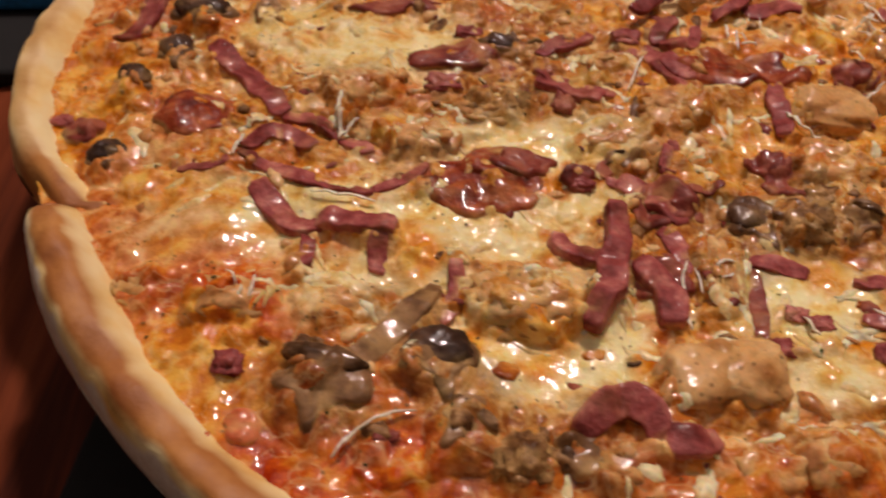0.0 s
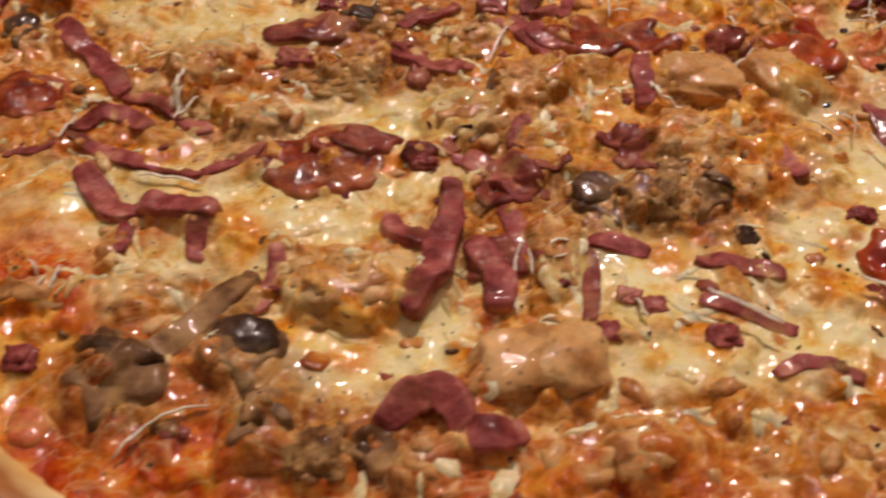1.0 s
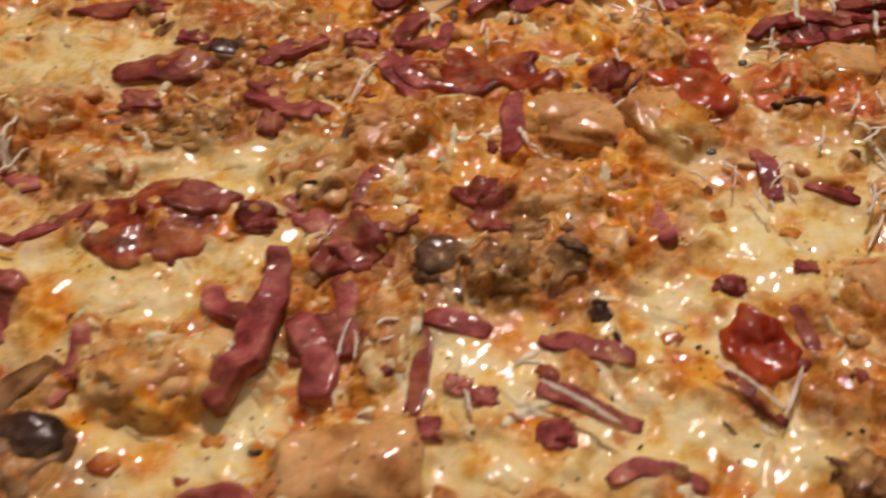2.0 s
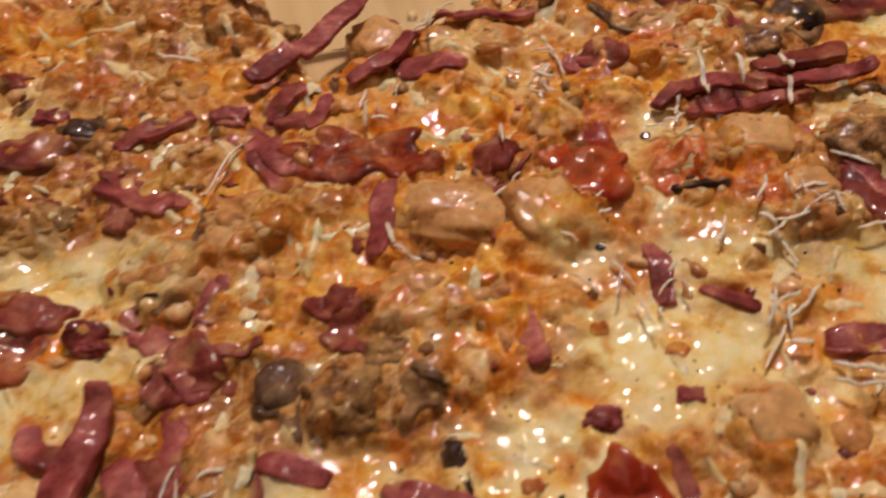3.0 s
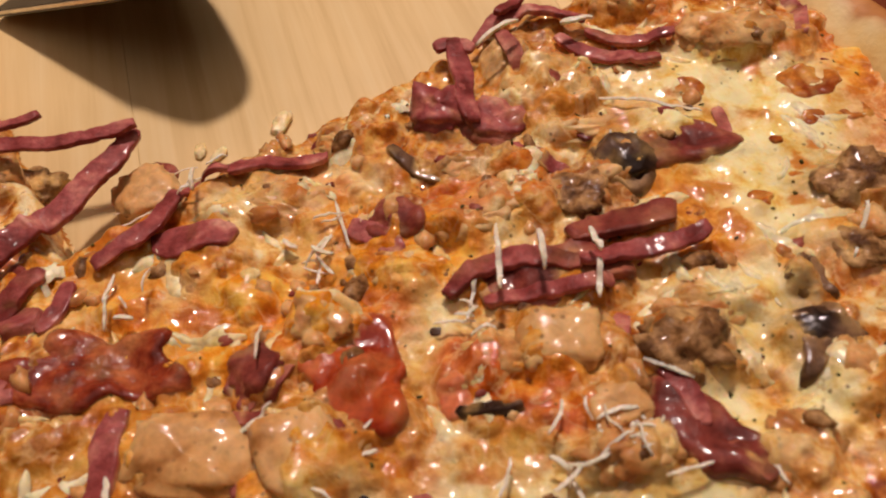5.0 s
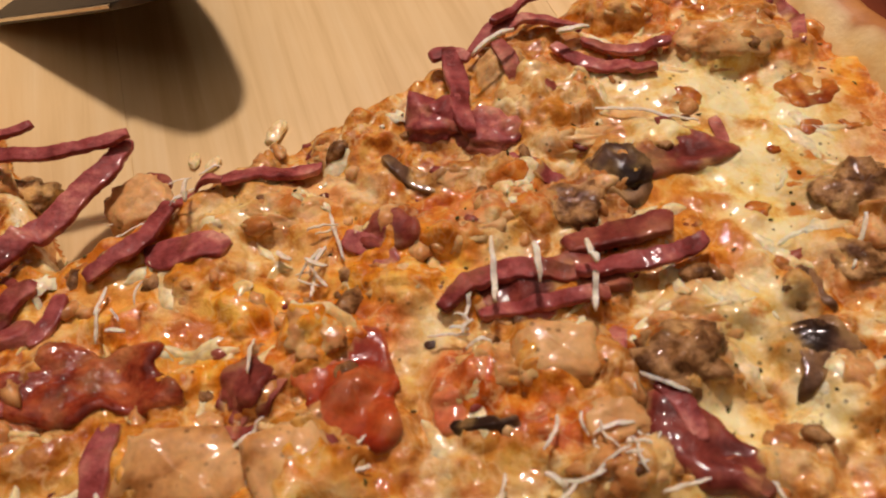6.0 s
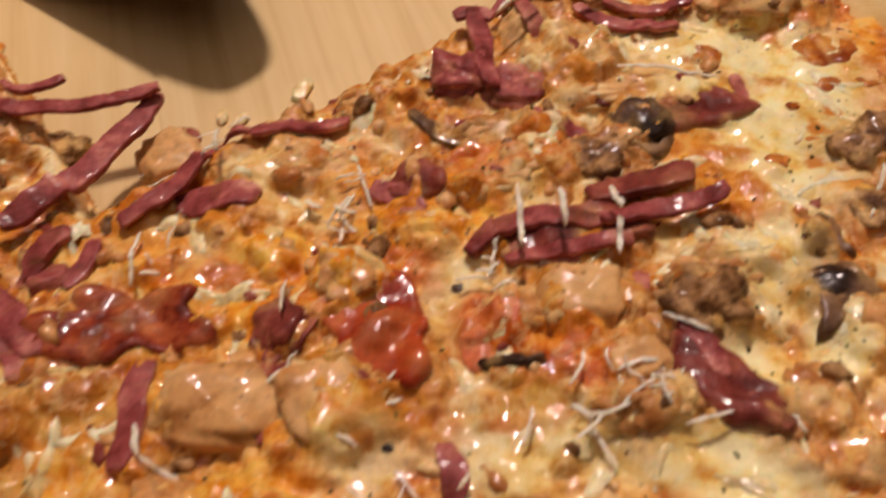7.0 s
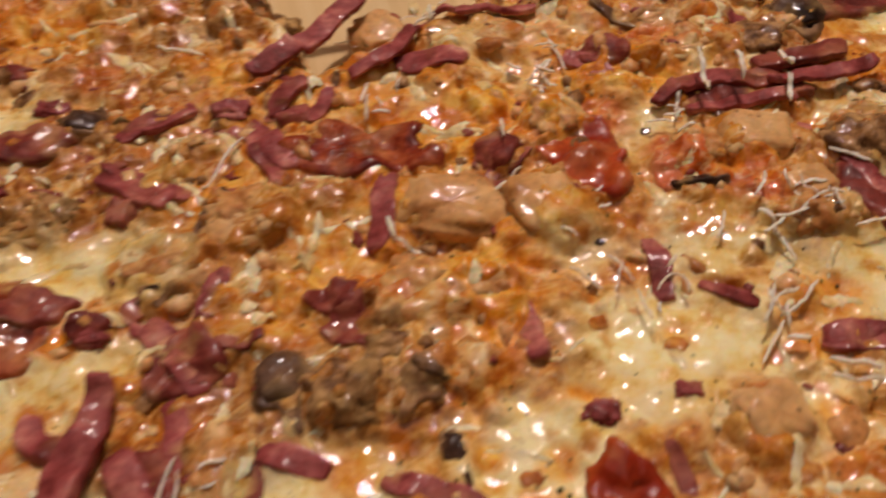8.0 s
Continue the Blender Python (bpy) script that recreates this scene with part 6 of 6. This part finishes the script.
cheese_shred(0.0607, 0.1914, 0.0716, 0.1980, -0.0009, 0.0004, 243, lift=0.001, floor=.0035)
cheese_shred(0.0666, 0.1877, 0.0743, 0.2002, -0.0009, 0.0004, 244, lift=0.001, floor=.0035)
cheese_shred(0.0704, 0.2032, 0.0749, 0.2046, -0.0003, 0.0004, 245, lift=0.001, floor=.0035)
cheese_shred(0.0572, 0.1972, 0.0661, 0.1979, -0.0006, 0.0004, 246, lift=0.001, floor=.0035)
cheese_scrap(0.0888, 0.2176, 0.0016, 0.0032, 0.0008, -25, 247)
cheese_scrap(0.0734, 0.2125, 0.0011, 0.0018, 0.0006, 0, 248)
cheese_scrap(0.0771, 0.2110, 0.0010, 0.0022, 0.0005, -40, 283)
ham_lump(0.0856, 0.1928, 0.0013, 0.0010, 0.0008, 0, 249)
cheese_blister(0.0347, 0.1009, 0.0015, 0.0012, 0, 250)
cheese_blister(0.0712, 0.0939, 0.0017, 0.0014, 0, 251)
cheese_blister(0.0875, 0.0949, 0.0016, 0.0012, 0, 252)
cheese_blister(0.0524, 0.0857, 0.0013, 0.0012, 0, 253)
cheese_blister(0.0087, 0.0813, 0.0025, 0.0020, 0, 254)
cheese_blister(0.0234, 0.0847, 0.0022, 0.0016, 0, 255)
cheese_blister(0.1126, 0.1178, 0.0019, 0.0015, 0, 256)
cheese_blister(0.1020, 0.1224, 0.0017, 0.0014, 0, 257)
cheese_blister(0.0902, 0.0984, 0.0018, 0.0014, 0, 258)
cheese_blister(0.1234, 0.1303, 0.0017, 0.0014, 0, 259)
# tiny dark specks built as short strips; number 261 paints in a dark hole
mushroom_strip(-0.0633, 0.1004, -0.0614, 0.1002, -0.0003, 0.0018, 260)
mushroom_strip(0.0094, 0.1003, 0.0113, 0.1002, -0.0003, 0.0018, 261)
mushroom_strip(0.0015, 0.0719, 0.0031, 0.0717, -0.0003, 0.0016, 262)
mushroom_strip(0.0288, 0.0830, 0.0306, 0.0829, -0.0003, 0.0017, 263)
mushroom_strip(0.0391, 0.0860, 0.0408, 0.0858, -0.0003, 0.0017, 264)
mushroom_strip(-0.0159, 0.0818, -0.0141, 0.0817, -0.0003, 0.0017, 265)
mushroom_strip(0.0418, 0.1507, 0.0440, 0.1505, -0.0005, 0.0022, 266)
mushroom_strip(0.0104, 0.1007, 0.0124, 0.1004, -0.0002, 0.0015, 267)
mushroom_strip(0.0303, 0.0835, 0.0321, 0.0832, -0.0002, 0.0014, 268)
mushroom_strip(0.0802, 0.1028, 0.0821, 0.1026, -0.0002, 0.0015, 269)
mushroom_strip(0.0744, 0.1130, 0.0763, 0.1127, -0.0002, 0.0016, 270)
mushroom_strip(0.0480, 0.0807, 0.0497, 0.0805, -0.0002, 0.0014, 271)
mushroom_strip(0.1148, 0.1628, 0.1164, 0.1625, -0.0002, 0.0014, 272)
mushroom_strip(0.1444, 0.1669, 0.1459, 0.1665, -0.0003, 0.0014, 273)
mushroom_strip(0.1397, 0.1977, 0.1414, 0.1972, -0.0003, 0.0016, 274)
mushroom_strip(0.1864, 0.1819, 0.1879, 0.1815, -0.0003, 0.0015, 275)
mushroom_strip(0.1037, 0.1384, 0.1051, 0.1382, -0.0002, 0.0012, 276)
mushroom_strip(0.0967, 0.2026, 0.0986, 0.2022, -0.0003, 0.0016, 277)
ham_strip(0.0201, 0.1667, 0.0318, 0.1722, 0.0017, 0.0037, 278)
ham_slice(0.0140, 0.1303, 0.0062, 0.0041, 0, 279)
ham_slice(0.0248, 0.1254, 0.0033, 0.0028, 0, 280)
ham_slice(0.0370, 0.1006, 0.0055, 0.0046, 0, 281)
# stands in for the rim of a ring-shaped mushroom, built as dark ham
ham_strip(0.0464, 0.1510, 0.0387, 0.1434, -0.0038, 0.0020, 282, dark=True)
ham_strip(0.0435, 0.1688, 0.0517, 0.1536, 0.0008, 0.005, 310)
ham_strip(0.0187, 0.1574, 0.0328, 0.1507, 0.0006, 0.0058, 311)
ham_strip(0.0507, 0.1822, 0.0476, 0.1711, -0.001, 0.004, 312, dark=True)
ham_strip(0.0434, 0.1344, 0.0426, 0.1260, 0.0006, 0.004, 313)
ham_strip(0.0292, 0.1270, 0.0331, 0.1313, 0.0006, 0.004, 314, dark=True)
ham_strip(0.1031, 0.1832, 0.1110, 0.1764, 0.0006, 0.0045, 315)
ham_slice(0.0672, 0.1241, 0.0066, 0.005, 15, 320)
ham_slice(0.0401, 0.1191, 0.006, 0.0062, 15, 321)
ham_slice(0.0618, 0.1291, 0.0042, 0.003, 15, 322)


# fine shreds of hard cheese that fell in little heaps
heap = random.Random(77)
for hx, hy, many, spread in ((0.1395, 0.1423, 9, 0.0045), (0.1205, 0.1622, 6, 0.003), (0.0980, 0.1800, 6, 0.0035), (0.0771, 0.1959, 5, 0.003), (0.1305, 0.1382, 7, 0.005), (0.0977, 0.1760, 6, 0.004), (0.1387, 0.1403, 7, 0.005), (0.1000, 0.1413, 6, 0.005), (0.1266, 0.1193, 6, 0.005), (0.0690, 0.1723, 4, 0.003), (0.0441, 0.0989, 5, 0.004), (-0.0234, 0.1399, 3, 0.002), (-0.0375, 0.0960, 3, 0.004), (0.1128, 0.1266, 6, 0.005)):
    for k in range(many):
        sx, sy, turn, long = hx + heap.gauss(0, 0.6 * spread), hy + heap.gauss(0, 0.6 * spread), heap.uniform(0, 3.14), heap.uniform(0.0025, 0.0065)
        cheese_shred(sx, sy, sx + long * math.cos(turn), sy + long * math.sin(turn), heap.uniform(-0.0006, 0.0006), heap.uniform(0.0005, 0.0010), 400 + k, lift=heap.uniform(0.0012, 0.0034))

RUN_UP, COVER = cheese_run_up()
PILED = PILED + RUN_UP
set_melt()
cheese_layer()


# ---- crumbs and herbs that nobody could count ----
def crumbs(name, count, small, large, flat, material, label, category, seed, avoid=0.35, sink=0.3, span=0.136):
    rnd = random.Random(seed)
    bm = bmesh.new()
    bmesh.ops.create_icosphere(bm, subdivisions=2 if large > 0.0009 else 1, radius=1.0)
    base = [v.co.copy() for v in bm.verts]
    tris = [tuple(v.index for v in f.verts) for f in bm.faces]
    bm.free()
    verts, faces, made = [], [], 0
    while made < count:
        a, r = rnd.uniform(0, 2 * math.pi), span * math.sqrt(rnd.random())
        x, y = CX + r * math.cos(a), CY + r * math.sin(a)
        if y > 0.31 or float(gap_depth(np.array([x]), np.array([y]))[0]) > -0.002:
            continue
        if float(blobs(np.array([x]), np.array([y]), pools)[0]) > avoid + 0.5 * rnd.random():
            continue
        size = rnd.uniform(small, large)
        turn = Euler((rnd.uniform(-0.4, 0.4), rnd.uniform(-0.4, 0.4), rnd.uniform(0, 6.28))).to_matrix()
        sx, sy, k = size * rnd.uniform(0.7, 1.5), size * rnd.uniform(0.5, 1.0), len(verts)
        z = float(PILED[int((y - HY) / HSTEP), int((x - HX) / HSTEP)]) + size * flat * (1 - 2 * sink)
        shift = Vector((rnd.uniform(0, 50), 0, 0))
        for c in base:
            g = 1 + 0.5 * noise.noise(c * 1.4 + shift) + 0.15 * noise.noise(c * 3.5 + shift)
            v = turn @ Vector((c.x * sx * g, c.y * sy * g, c.z * size * flat * g))
            verts.append((x + v.x, y + v.y, z + v.z))
        faces += [tuple(k + q for q in f) for f in tris]
        made += 1
    return tagged(link_mesh(name, verts, faces, material), label, category, kind="stuff")


crumbs("chicken_crumbs", 300, 0.0008, 0.0026, 0.55, CHICKEN, "small tan crumbs of chicken scattered over the cheese", "chicken crumbs", 5, 0.35, 0.62)
crumbs("ham_crumbs", 170, 0.0006, 0.0018, 0.4, HAM_DARK, "small dark red scraps of ham scattered over the cheese", "ham crumbs", 6, 0.35, 0.75)
crumbs("meat_crumbs", 110, 0.0008, 0.0024, 0.6, MEAT, "small brown crumbs of minced meat on the cheese", "meat crumbs", 7, 0.3, 0.6)
crumbs("herb_flakes", 900, 0.00018, 0.00045, 0.3, HERB, "dried green herb flakes sprinkled over the pizza", "herb flakes", 8, 0.8, 0.0, 0.146)


# ---- melted strands drawn over the toppings ----
def melted_strands(count, seed):
    rnd = random.Random(seed)
    verts, faces, made = [], [], 0
    while made < count:
        a, r = rnd.uniform(0, 2 * math.pi), 0.132 * math.sqrt(rnd.random())
        x, y = CX + r * math.cos(a), CY + r * math.sin(a)
        way, bend, long = rnd.uniform(0, 6.28), rnd.uniform(-0.09, 0.09), rnd.uniform(0.005, 0.013)
        wide, steps, rows = rnd.uniform(0.0006, 0.0019), 12, []
        for i in range(steps + 1):
            if y > 0.31 or float(gap_depth(np.array([x]), np.array([y]))[0]) > -0.003:
                break
            u = i / steps
            z = float(PILED[int((y - HY) / HSTEP), int((x - HX) / HSTEP)])
            w = wide * (0.15 + 0.85 * math.sin(math.pi * u) ** 0.5) * (1 + 0.6 * noise.noise(Vector((x * 600, y * 600, seed))))
            nx, ny = -math.sin(way), math.cos(way)
            rows.append([(x + nx * w * c, y + ny * w * c, z + lift) for c, lift in ((-1.0, -0.0005), (-0.55, 0.00012), (0.0, 0.0003), (0.55, 0.00012), (1.0, -0.0005))])
            x, y = x + math.cos(way) * long / steps, y + math.sin(way) * long / steps
            way += bend
        if len(rows) < steps + 1:
            continue
        k = len(verts)
        for row in rows:
            verts += row
        faces += [(k + i * 5 + j, k + (i + 1) * 5 + j, k + (i + 1) * 5 + j + 1, k + i * 5 + j + 1) for i in range(steps) for j in range(4)]
        made += 1
    return tagged(link_mesh("melted_cheese_strands", verts, faces, STRAND), "pale melted cheese strands clinging between the toppings", "cheese strands", kind="stuff")


melted_strands(340, 31)
